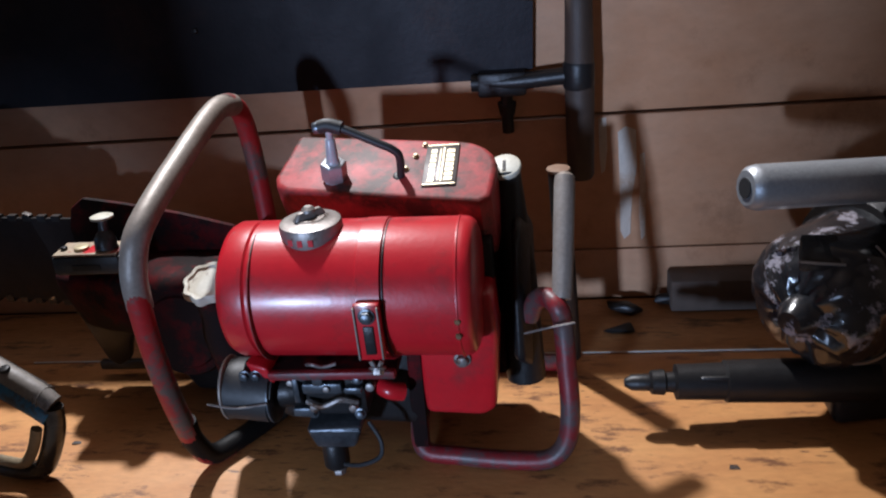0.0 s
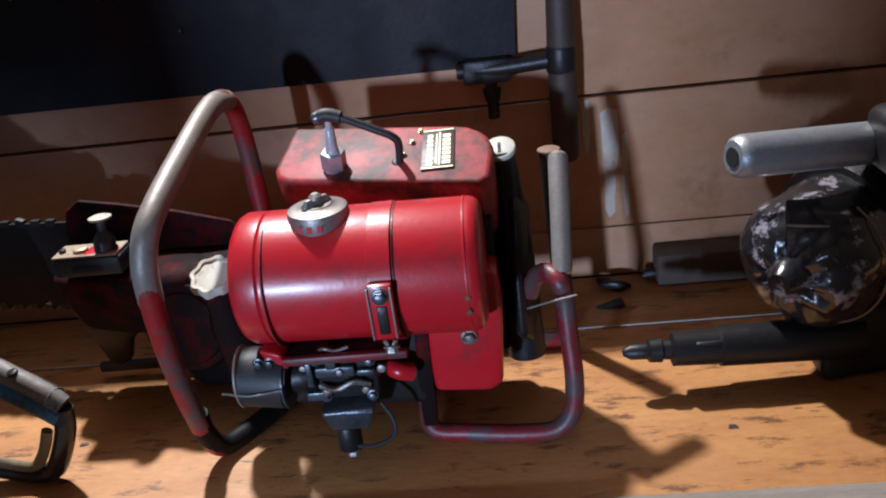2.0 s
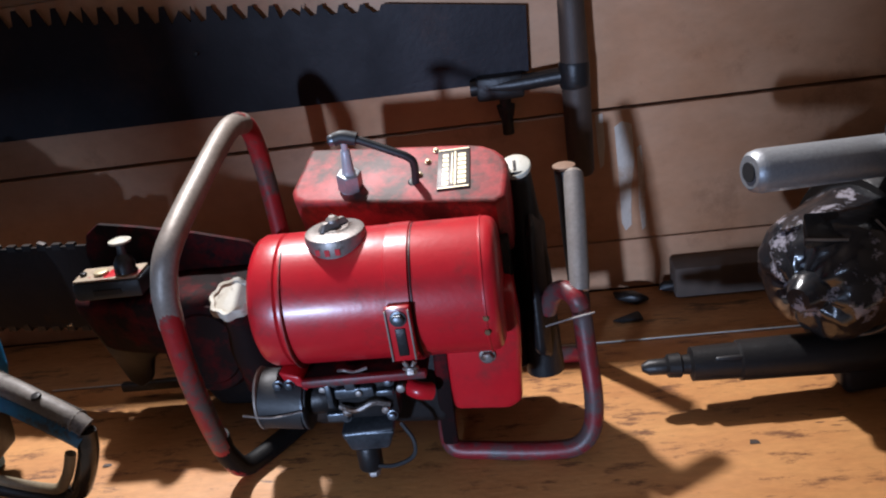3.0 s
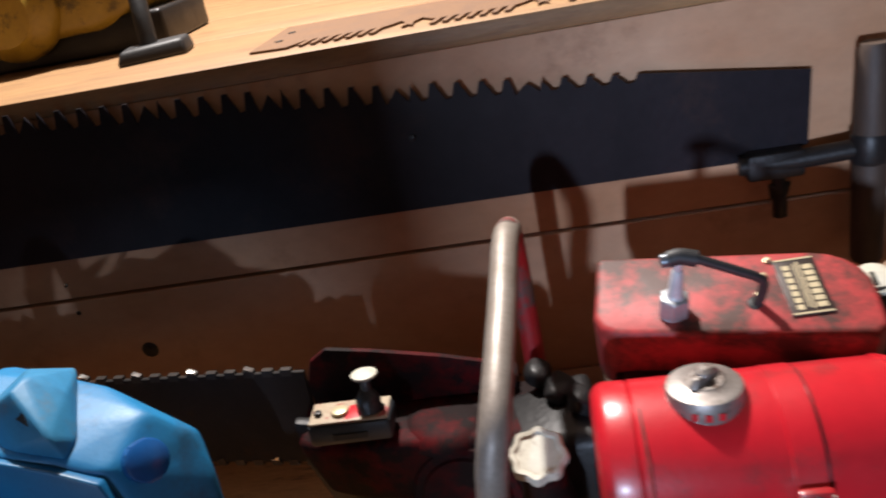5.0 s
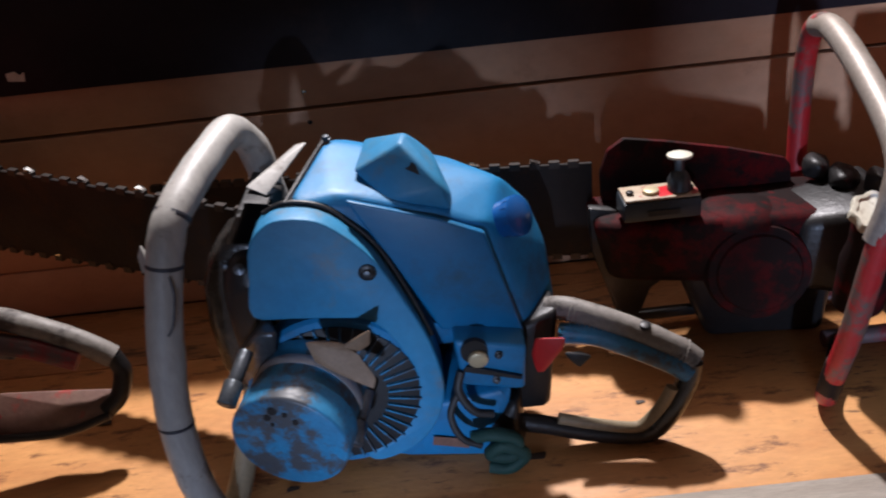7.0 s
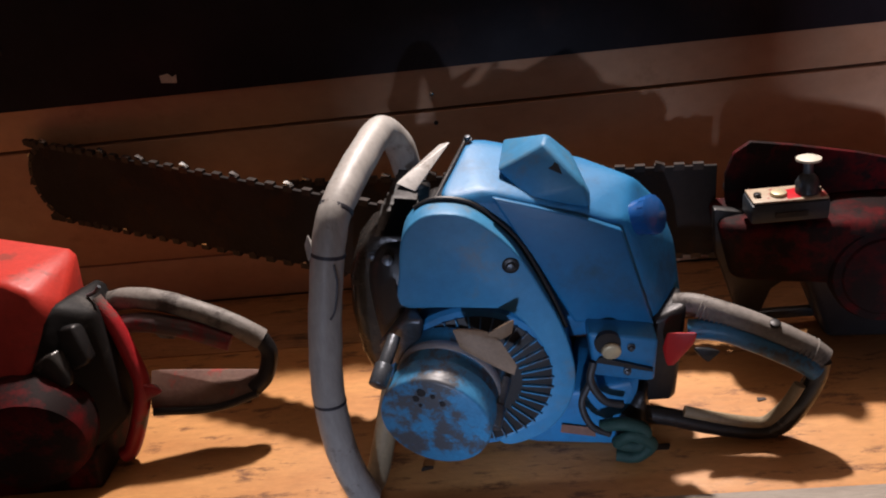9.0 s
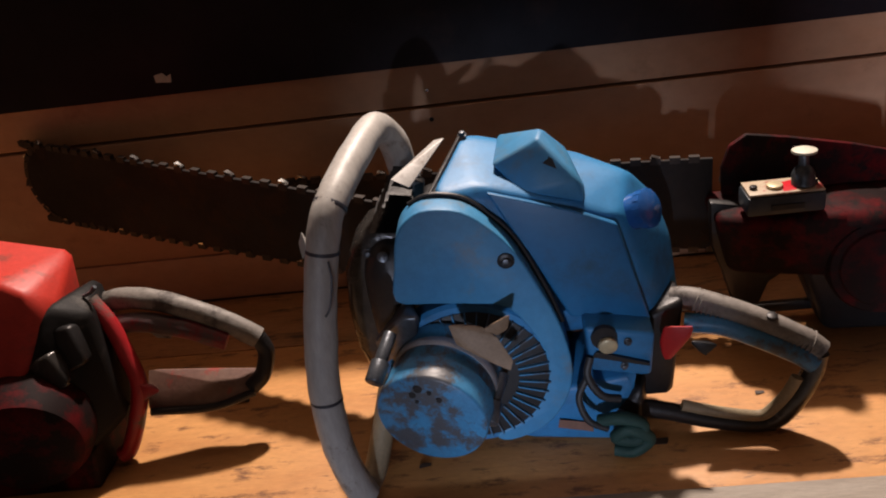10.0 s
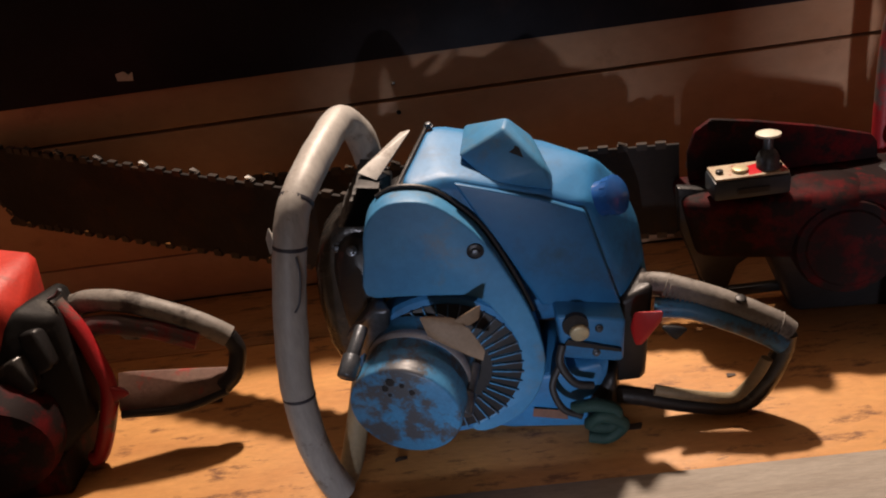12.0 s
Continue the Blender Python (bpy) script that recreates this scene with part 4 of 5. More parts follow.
    # fan shroud
    outer = [(-0.129, 0.196), (-0.125, 0.232), (-0.118, 0.266), (-0.104, 0.283), (-0.086, 0.289), (-0.057, 0.284), (-0.034, 0.266), (-0.012, 0.238), (0.011, 0.188), (0.026, 0.146), (0.033, 0.098), (0.023, 0.058), (-0.001, 0.028), (-0.037, 0.014),
             (-0.050, 0.024), (-0.017, 0.042), (0.004, 0.074), (0.009, 0.108), (0.001, 0.139), (-0.024, 0.178), (-0.060, 0.186), (-0.095, 0.190)]
    rounded = []
    n = len(outer)
    for k in range(n):
        p = [Vector(outer[(k + d) % n]) for d in (-1, 0, 1, 2)]
        for t in (0, 0.34, 0.67):
            q = 0.5 * (2 * p[1] + (p[2] - p[0]) * t + (2 * p[0] - 5 * p[1] + 4 * p[2] - p[3]) * t * t + (3 * p[1] - p[0] - 3 * p[2] + p[3]) * t ** 3)
            rounded.append((q.x, q.y))
    shroud = part("fan_shroud", slab(rounded, 0.578, 0.614, 0.005, 3), M_BLUEPALE, s, "pale scuffed blue fan shroud")
    part("shroud_gasket", sweep([(-0.106, 0.606, 0.284), (-0.086, 0.606, 0.2915), (-0.057, 0.605, 0.2865), (-0.033, 0.603, 0.268), (-0.010, 0.600, 0.240), (0.013, 0.594, 0.190), (0.027, 0.590, 0.150)], 0.0024, 8), M_BLACK, shroud, "black seam between shroud and tank")
    screw("shroud_screw", (-0.021, 0.5775, 0.2305), (0, -1, 0.1), 0.0044, M_GUN, s)
    part("screw_well", lathe((-0.021, 0.5782, 0.2305), (-0.021, 0.5755, 0.2305), ((0, 0.0080), (0.7, 0.0080), (1, 0.007)), 20), M_BLACK, shroud)
    part("engine_core", hull([(-0.12, 0.605, 0.05), (0.03, 0.605, 0.05), (-0.11, 0.69, 0.05), (0.06, 0.69, 0.05), (-0.12, 0.605, 0.25), (-0.03, 0.605, 0.25), (-0.10, 0.69, 0.27), (0.02, 0.69, 0.27)], 0.01), M_BLACK, s, "dark engine body")
    # fan housing and starter
    cx, cz = -0.066, 0.100
    part("fan_back", lathe((cx, 0.614, cz), (cx, 0.597, cz), ((0, 0.074), (1, 0.074)), 40), M_HOLESHADE, s, "dark fan recess")
    part("fan_rim", lathe((cx, 0.606, cz), (cx, 0.580, cz), ((0, 0.086), (0.2, 0.0865), (0.85, 0.0865), (1, 0.083)), 48), M_BLUE, s)
    grille = part("fan_grille", rod((cx, 0.581, cz), (cx, 0.5785, cz), 0.0765, 0.0003, 40), M_HOLESHADE, s, "dark grille with blue fins")
    for k in range(40):
        a = 2 * math.pi * k / 40
        r0, r1 = 0.046, 0.0775
        d = Vector((math.cos(a), 0, math.sin(a)))
        n = Vector((-math.sin(a), 0, math.cos(a))) * 0.0007
        c = Vector((cx, 0.5790, cz))
        e = Vector((0, 0.004, 0))
        part("fin", hull([c + d * r0 + n, c + d * r0 - n, c + d * r1 + n, c + d * r1 - n, c + d * r0 + n - e, c + d * r0 - n - e, c + d * r1 + n - e, c + d * r1 - n - e]), M_BLUEWORN, grille)
    st = part("starter_cover", lathe((-0.086, 0.578, 0.119), (-0.103, 0.505, 0.112), ((0, 0.052), (0.58, 0.0495), (0.62, 0.0530), (0.96, 0.0530), (0.985, 0.0522), (1, 0.0505)), 48), M_BLUEWORN, s, "round blue starter cover, paint worn to grey")
    part("starter_band", lathe((-0.0900, 0.5607, 0.1173), (-0.0925, 0.5500, 0.1163), ((0, 0.0512), (0.2, 0.0522), (0.8, 0.0522), (1, 0.0512)), 48), M_ALU, st, "bare metal band")
    for x, z, w in ((-0.116, 0.142, 0.007), (-0.110, 0.150, 0.009), (-0.092, 0.138, 0.006), (-0.100, 0.146, 0.005), (-0.113, 0.134, 0.004)):
        part("oil_stain", lathe((x, 0.5060 + (x + 0.103) * -0.233 + (z - 0.112) * -0.096, z), (x, 0.5040 + (x + 0.103) * -0.233 + (z - 0.112) * -0.096, z), ((0, w * 0.55), (1, w * 0.45)), 9), M_BLACK, st)
    for (x0, z0, x1, z1) in ((-0.136, 0.186, -0.152, 0.150), (-0.036, 0.128, -0.052, 0.092)):
        b = part("starter_bolt", rod((x0, 0.560, z0 - 0.012), (x1, 0.520, z1), 0.0065, 0.001, 14), M_GUN, s, "dark cylinder bolt")
        part("bolt_collar", rod((x0 * 0.4 + x1 * 0.6, 0.536, z0 * 0.4 + z1 * 0.6 - 0.005), (x1, 0.518, z1 - 0.001), 0.0088, 0.001, 14), M_GUN, b)
    # leather flap
    flap = [hull([(-0.080, 0.540, 0.192), (-0.074, 0.536, 0.170), (-0.050, 0.530, 0.158), (-0.026, 0.528, 0.140), (-0.022, 0.530, 0.152), (-0.034, 0.534, 0.176), (-0.046, 0.540, 0.186), (-0.062, 0.546, 0.186), (-0.05, 0.536, 0.17)], 0.002),
            hull([(-0.050, 0.536, 0.184), (-0.026, 0.536, 0.197), (-0.020, 0.538, 0.199), (-0.024, 0.540, 0.180), (-0.036, 0.538, 0.174), (-0.04, 0.544, 0.185)], 0.002)]
    part("leather_flap", joined(*flap), M_BROWN, s, "folded brown leather flap")
    # filler cap
    w = Vector((0.75, -0.55, 0.42)).normalized()
    c = Vector((0.1135, 0.628, 0.2435))
    cap = part("tank_cap", lathe(c - w * 0.012, c + w * 0.008, ((0, 0.0175), (0.45, 0.0175), (0.5, 0.019), (0.9, 0.019), (1, 0.0165)), 32), M_BLUEDARK, s, "ribbed glossy blue filler cap")
    q = w.to_track_quat("Z", "Y")
    for k in range(16):
        a = 2 * math.pi * k / 16
        d = q @ Vector((math.cos(a), math.sin(a), 0))
        part("rib", rod(c + d * 0.0182 - w * 0.001, c + d * 0.0182 + w * 0.0062, 0.0013, 0.0003, 6), M_BLUEDARK, cap)
    # carburettor box and foot
    box_ = part("throttle_box", hull([(0.046, 0.572, 0.152), (0.112, 0.570, 0.140), (0.108, 0.570, 0.090), (0.050, 0.574, 0.100), (0.046, 0.62, 0.152), (0.112, 0.62, 0.143), (0.110, 0.62, 0.085), (0.050, 0.62, 0.085)], 0.004), M_BLUE, s, "bright blue throttle box")
    part("box_slot", hull([(0.052, 0.5690, 0.119), (0.106, 0.5655, 0.106), (0.106, 0.5655, 0.109), (0.056, 0.5690, 0.125), (0.054, 0.574, 0.12), (0.106, 0.574, 0.108)]), M_BLACK, box_)
    part("choke_recess", lathe((0.064, 0.574, 0.140), (0.064, 0.5688, 0.140), ((0, 0.013), (1, 0.0125)), 20), M_BLACK, box_)
    part("choke_knob", rod((0.067, 0.571, 0.133), (0.067, 0.565, 0.132), 0.0095, 0.0015, 16), M_BRASS, box_, "pale worn choke knob")
    for x, z in ((0.086, 0.134), (0.082, 0.106)):
        screw("box_screw", (x, 0.5695, z), (0, -1, 0), 0.0030, M_GUN, box_)
    part("base", hull([(0.00, 0.582, 0.070), (0.095, 0.580, 0.085), (-0.010, 0.590, 0.004), (0.066, 0.584, 0.0), (0.085, 0.590, 0.0), (0.0, 0.66, 0.0), (0.10, 0.66, 0.0), (0.02, 0.66, 0.09), (0.11, 0.66, 0.09), (-0.08, 0.66, 0.0), (-0.09, 0.61, 0.01)], 0.005), M_BLUE, s, "blue engine base")
    part("base_slot", hull([(0.014, 0.5838, 0.022), (0.050, 0.5825, 0.014), (0.050, 0.5822, 0.026), (0.016, 0.5832, 0.033), (0.03, 0.589, 0.025), (0.05, 0.588, 0.020)]), M_SCUFFED, s, "worn label slot in the base")
    part("black_lever", sweep([(0.050, 0.572, 0.118), (0.046, 0.566, 0.100), (0.058, 0.562, 0.078), (0.076, 0.564, 0.070)], 0.0042, 10), M_RUBBER, s)
    part("fuel_hose", sweep([(0.046, 0.568, 0.098), (0.036, 0.562, 0.076), (0.044, 0.556, 0.052), (0.062, 0.556, 0.040)], 0.0036, 10), M_RUBBER, s, "black rubber hose")
    part("starter_cord", sweep([(0.054, 0.562, 0.046), (0.076, 0.556, 0.052), (0.096, 0.556, 0.042), (0.090, 0.554, 0.026), (0.070, 0.556, 0.028), (0.082, 0.552, 0.040), (0.102, 0.554, 0.026), (0.088, 0.554, 0.011), (0.068, 0.558, 0.011)], 0.0068, 12, rough=0.15), M_GREEN, s, "bunched dark green cord")
    part("base_foot", hull([(0.07, 0.575, 0.0), (0.10, 0.575, 0.0), (0.07, 0.61, 0.0), (0.11, 0.61, 0.0), (0.072, 0.576, 0.03), (0.10, 0.577, 0.070), (0.07, 0.61, 0.06), (0.11, 0.61, 0.07)], 0.005), M_BLACK, s)
    # rear handle
    grip = part("rear_grip", sweep([(0.140, 0.628, 0.140), (0.158, 0.618, 0.1435), (0.190, 0.604, 0.137), (0.225, 0.592, 0.124), (0.256, 0.584, 0.108), (0.270, 0.581, 0.096)], 0.0125, 16, 8, 0.85, rough=0.05), M_GRIP, s, "grey ribbed rear grip")
    part("grip_rib", joined(*[rod(p - w2 * 0.0007, p + w2 * 0.0007, 0.0131, 0.0005, 16) for p, w2 in [(Vector((0.160, 0.617, 0.1430)).lerp(Vector((0.262, 0.583, 0.104)), k / 26), Vector((0.93, -0.31, -0.35)).normalized()) for k in range(27)]]), M_GRIP, grip)
    part("handle_side", sweep([(0.148, 0.610, 0.122), (0.180, 0.600, 0.122), (0.215, 0.588, 0.111), (0.248, 0.579, 0.096), (0.264, 0.577, 0.084)], 0.0105, 12, 8, 0.9), M_BLUEWORN, s, "worn blue handle frame")
    part("handle_back", sweep([(0.268, 0.581, 0.094), (0.264, 0.580, 0.070), (0.252, 0.579, 0.042), (0.238, 0.580, 0.020), (0.226, 0.581, 0.012)], 0.0110, 14, 8, 0.9), M_OILY, s, "black oily lower handle curve")
    part("handle_bottom", sweep([(0.232, 0.580, 0.0115), (0.205, 0.582, 0.0105), (0.165, 0.585, 0.018), (0.125, 0.588, 0.030), (0.095, 0.590, 0.036)], 0.0098, 14, 8, 0.9), M_BLACK, s, "black oily handle floor bar")
    part("bar_cap", sweep([(0.140, 0.583, 0.040), (0.170, 0.580, 0.032), (0.200, 0.577, 0.026), (0.218, 0.575, 0.026), (0.230, 0.574, 0.038), (0.240, 0.573, 0.054), (0.248, 0.573, 0.072)], 0.0062, 10, 8, 0.8), M_TAN, s, "worn pale inner edge of the handle loop")
    part("handle_screw", rod((0.225, 0.588, 0.134), (0.225, 0.587, 0.138), 0.0055, 0.001, 10), M_BLACK, s)
    part("trigger", hull([(0.120, 0.574, 0.145), (0.150, 0.570, 0.145), (0.146, 0.572, 0.130), (0.132, 0.572, 0.122), (0.128, 0.572, 0.106), (0.119, 0.572, 0.106), (0.116, 0.576, 0.125), (0.130, 0.592, 0.13)], 0.004), M_TRIGGER, s, "bright red throttle trigger")
    part("trigger_lock", hull([(0.146, 0.585, 0.118), (0.176, 0.582, 0.112), (0.162, 0.584, 0.096), (0.150, 0.59, 0.11), (0.165, 0.592, 0.112)], 0.002), M_BLACK, s)
    part("handle_root", hull([(0.10, 0.60, 0.04), (0.135, 0.60, 0.04), (0.10, 0.65, 0.04), (0.135, 0.65, 0.04), (0.11, 0.60, 0.14), (0.148, 0.61, 0.15), (0.11, 0.66, 0.14), (0.148, 0.65, 0.15)], 0.006), M_BLACK, s)
    # front handle
    fh = part("front_handle", sweep([(-0.184, 0.518, 0.012), (-0.190, 0.516, 0.034), (-0.199, 0.519, 0.076), (-0.200, 0.524, 0.145), (-0.191, 0.532, 0.213), (-0.181, 0.545, 0.267), (-0.175, 0.553, 0.292), (-0.168, 0.566, 0.310), (-0.154, 0.610, 0.327), (-0.140, 0.664, 0.337), (-0.134, 0.680, 0.335), (-0.127, 0.692, 0.322), (-0.121, 0.698, 0.30), (-0.112, 0.705, 0.22)], 0.0152, 20, 8, rough=0.05), M_TAPE, s, "bent front handle wrapped in grey tape")
    for a, b in (((-0.1690, 0.5635, 0.3075), (-0.1675, 0.567, 0.3105)), ((-0.1795, 0.5470, 0.273), (-0.1788, 0.5478, 0.2765)), ((-0.2002, 0.5225, 0.133), (-0.2003, 0.522, 0.130))):
        part("tape_edge", rod(a, b, 0.0157, 0.0006, 20), M_TAPEEDGE, fh)
    part("tape_tear", sweep([(-0.172, 0.5320, 0.272), (-0.1715, 0.5275, 0.255), (-0.176, 0.5200, 0.234), (-0.181, 0.5165, 0.226)], 0.0010, 6), M_TAPEEDGE, fh)
    part("tape_tag", hull([(-0.1935, 0.548, 0.297), (-0.1985, 0.546, 0.286), (-0.1975, 0.543, 0.270), (-0.188, 0.550, 0.276), (-0.190, 0.540, 0.285)], 0.001), M_TAPE, fh)
    part("handle_return", sweep([(-0.186, 0.520, 0.014), (-0.176, 0.545, 0.018), (-0.165, 0.575, 0.050), (-0.150, 0.605, 0.10)], 0.0118, 16), M_TAN, s, "yellowed lower handle tube")
    # muffler side
    part("muffler", hull([(-0.150, 0.60, 0.045), (-0.118, 0.60, 0.04), (-0.160, 0.66, 0.05), (-0.11, 0.70, 0.04), (-0.168, 0.62, 0.20), (-0.12, 0.605, 0.23), (-0.165, 0.68, 0.21), (-0.11, 0.70, 0.25), (-0.155, 0.63, 0.235)], 0.014), M_BLACK, s, "sooty black muffler")
    part("muffler_cover", slab([(-0.142, 0.250), (-0.160, 0.244), (-0.176, 0.226), (-0.187, 0.200), (-0.192, 0.156), (-0.190, 0.104), (-0.178, 0.066), (-0.160, 0.056), (-0.112, 0.056), (-0.112, 0.246)], 0.634, 0.698, 0.014, 4), M_OILY, s, "rounded black muffler cover")
    screw("cover_screw", (-0.158, 0.6335, 0.222), (0, -1, 0.2), 0.0042, M_GUN, s)
    screw("shield_bolt", (-0.140, 0.612, 0.228), (0, -1, 0.5), 0.004, M_GUN, s)
    part("chain_brake", slab([(-0.128, 0.236), (-0.136, 0.262), (-0.132, 0.276), (-0.122, 0.288), (-0.102, 0.294), (-0.092, 0.288), (-0.096, 0.270), (-0.106, 0.254)], 0.642, 0.656, 0.003), M_BLACK, s, "black upright guard plate")
    part("guard_edge", hull([(-0.071, 0.690, 0.3135), (-0.082, 0.690, 0.3120), (-0.124, 0.640, 0.2960), (-0.106, 0.634, 0.2880), (-0.072, 0.692, 0.3110), (-0.082, 0.694, 0.3100), (-0.123, 0.645, 0.2935), (-0.106, 0.640, 0.2855)], 0.0008), M_TAPE, s, "pale bare guard edge")
    for k in range(7):
        part("cooling_fin", hull([(-0.150 + 0.004 * k, 0.622, 0.250 + 0.0065 * k), (-0.104, 0.622, 0.246 + 0.0065 * k), (-0.150 + 0.004 * k, 0.69, 0.252 + 0.0065 * k), (-0.104, 0.69, 0.248 + 0.0065 * k), (-0.12, 0.65, 0.2475 + 0.0065 * k), (-0.12, 0.65, 0.2525 + 0.0065 * k)]), M_BLACK, s)
    part("side_scoop", hull([(-0.160, 0.585, 0.150), (-0.124, 0.560, 0.190), (-0.105, 0.560, 0.188), (-0.150, 0.590, 0.090), (-0.120, 0.600, 0.19), (-0.13, 0.60, 0.09)], 0.004), M_GUN, s)
    guide_bar((-0.13, 0.692), (-0.668, 0.938), 0.150, 0.244, 0.166, 0.278, s, 5, "wide dark oily guide bar with a round nose")
    return s


blue_saw()


# ---- the orange-red saw ----
def orange_saw():
    s = thing("orange_chainsaw", (-0.55, 0.62, 0), "orange-red chainsaw with a worn looped rear handle", "chainsaw")
    part("engine_cover", hull([(-0.483, 0.620, 0.205), (-0.500, 0.600, 0.231), (-0.528, 0.605, 0.245), (-0.658, 0.60, 0.244), (-0.658, 0.72, 0.259), (-0.498, 0.70, 0.229), (-0.524, 0.566, 0.139), (-0.538, 0.56, 0.119), (-0.668, 0.55, 0.119), (-0.678, 0.72, 0.099), (-0.508, 0.70, 0.159), (-0.490, 0.60, 0.201)], 0.028, 5), M_ORANGE, s, "rounded orange-red engine cover")
    part("screw_tip", sweep([(-0.468, 0.640, 0.201), (-0.458, 0.640, 0.205), (-0.452, 0.640, 0.211)], 0.0022, 8), M_GUN, s)
    part("engine_side", hull([(-0.492, 0.60, 0.215), (-0.454, 0.62, 0.19), (-0.447, 0.60, 0.07), (-0.482, 0.575, 0.045), (-0.527, 0.562, 0.12), (-0.642, 0.56, 0.04), (-0.642, 0.70, 0.04), (-0.462, 0.69, 0.05), (-0.472, 0.69, 0.20)], 0.008), M_SOOT, s, "sooty black engine side")
    part("rear_frame", joined(sweep([(-0.4672, 0.6466, 0.1926), (-0.4514, 0.6403, 0.1643), (-0.4409, 0.6319, 0.1275), (-0.4346, 0.6235, 0.0939), (-0.4451, 0.6151, 0.0561), (-0.4640, 0.6088, 0.0172), (-0.4745, 0.6067, 0.0105)], 0.0092, 12), hull([(-0.4388, 0.6172, 0.1044), (-0.4073, 0.6151, 0.0876), (-0.4409, 0.6130, 0.0708), (-0.4367, 0.6340, 0.0855), (-0.4199, 0.6288, 0.0876)], 0.003)), M_TUBE, s, "red rear engine frame")
    part("cylinder_casting", hull([(-0.490, 0.598, 0.188), (-0.470, 0.598, 0.192), (-0.460, 0.588, 0.150), (-0.486, 0.586, 0.140), (-0.490, 0.615, 0.185), (-0.466, 0.615, 0.185), (-0.462, 0.61, 0.145), (-0.488, 0.61, 0.140)], 0.004), M_BLACK, s, "greasy black cylinder casting")
    part("carburettor", hull([(-0.519, 0.580, 0.160), (-0.492, 0.578, 0.172), (-0.476, 0.574, 0.136), (-0.502, 0.570, 0.120), (-0.519, 0.605, 0.155), (-0.484, 0.605, 0.168), (-0.479, 0.605, 0.135), (-0.504, 0.605, 0.115)], 0.004), M_OILY, s, "oily black carburettor block")
    grip = part("rear_grip", sweep([(-0.4724, 0.6760, 0.1695), (-0.4409, 0.6697, 0.1769), (-0.4042, 0.6634, 0.1737), (-0.3621, 0.6592, 0.1579), (-0.3233, 0.6571, 0.1359), (-0.3023, 0.6571, 0.1180)], 0.0125, 16, 8, 0.9, rough=0.08), M_GRIP, s, "worn grey rear grip")
    part("grip_under", sweep([(-0.4619, 0.6571, 0.1506), (-0.4252, 0.6529, 0.1548), (-0.3779, 0.6498, 0.1433), (-0.3338, 0.6487, 0.1233)], 0.0115, 12, 8, 0.9, rough=0.08), M_TUBEDARK, s)
    part("handle_back", sweep([(-0.3023, 0.6571, 0.1191), (-0.2970, 0.6550, 0.1002), (-0.3044, 0.6466, 0.0771), (-0.3191, 0.6403, 0.0645)], 0.0095, 14, 8), M_BLACK, s, "black curved handle end")
    part("handle_floor", hull([(-0.3128, 0.6319, 0.0666), (-0.3065, 0.6550, 0.0792), (-0.3621, 0.6256, 0.0624), (-0.3621, 0.6592, 0.0813), (-0.4325, 0.6214, 0.0645), (-0.4325, 0.6466, 0.0960), (-0.4304, 0.6182, 0.0582), (-0.3569, 0.6235, 0.0561)], 0.003), M_SCUFFED, s, "scuffed grey-red handle plate")
    part("handle_rim", sweep([(-0.3128, 0.6309, 0.0645), (-0.3621, 0.6224, 0.0550), (-0.4283, 0.6161, 0.0603)], 0.0045, 10), M_BLACK, s)
    part("trigger", hull([(-0.4199, 0.6466, 0.1506), (-0.3936, 0.6445, 0.1464), (-0.3905, 0.6456, 0.1328), (-0.4094, 0.6456, 0.1359), (-0.4042, 0.6529, 0.1464)], 0.002), M_GRIP, s)
    part("starter_disc", lathe((-0.537, 0.580, 0.090), (-0.527, 0.535, 0.085), ((0, 0.066), (0.6, 0.064), (0.9, 0.058), (1, 0.046)), 36), M_REDDARK, s, "greasy dark red side disc")
    part("base", hull([(-0.62, 0.56, 0.0), (-0.485, 0.565, 0.0), (-0.62, 0.70, 0.0), (-0.48, 0.70, 0.0), (-0.62, 0.56, 0.05), (-0.48, 0.57, 0.05), (-0.62, 0.70, 0.05), (-0.48, 0.7, 0.05)], 0.005), M_REDDARK, s)
    return s


orange_saw()


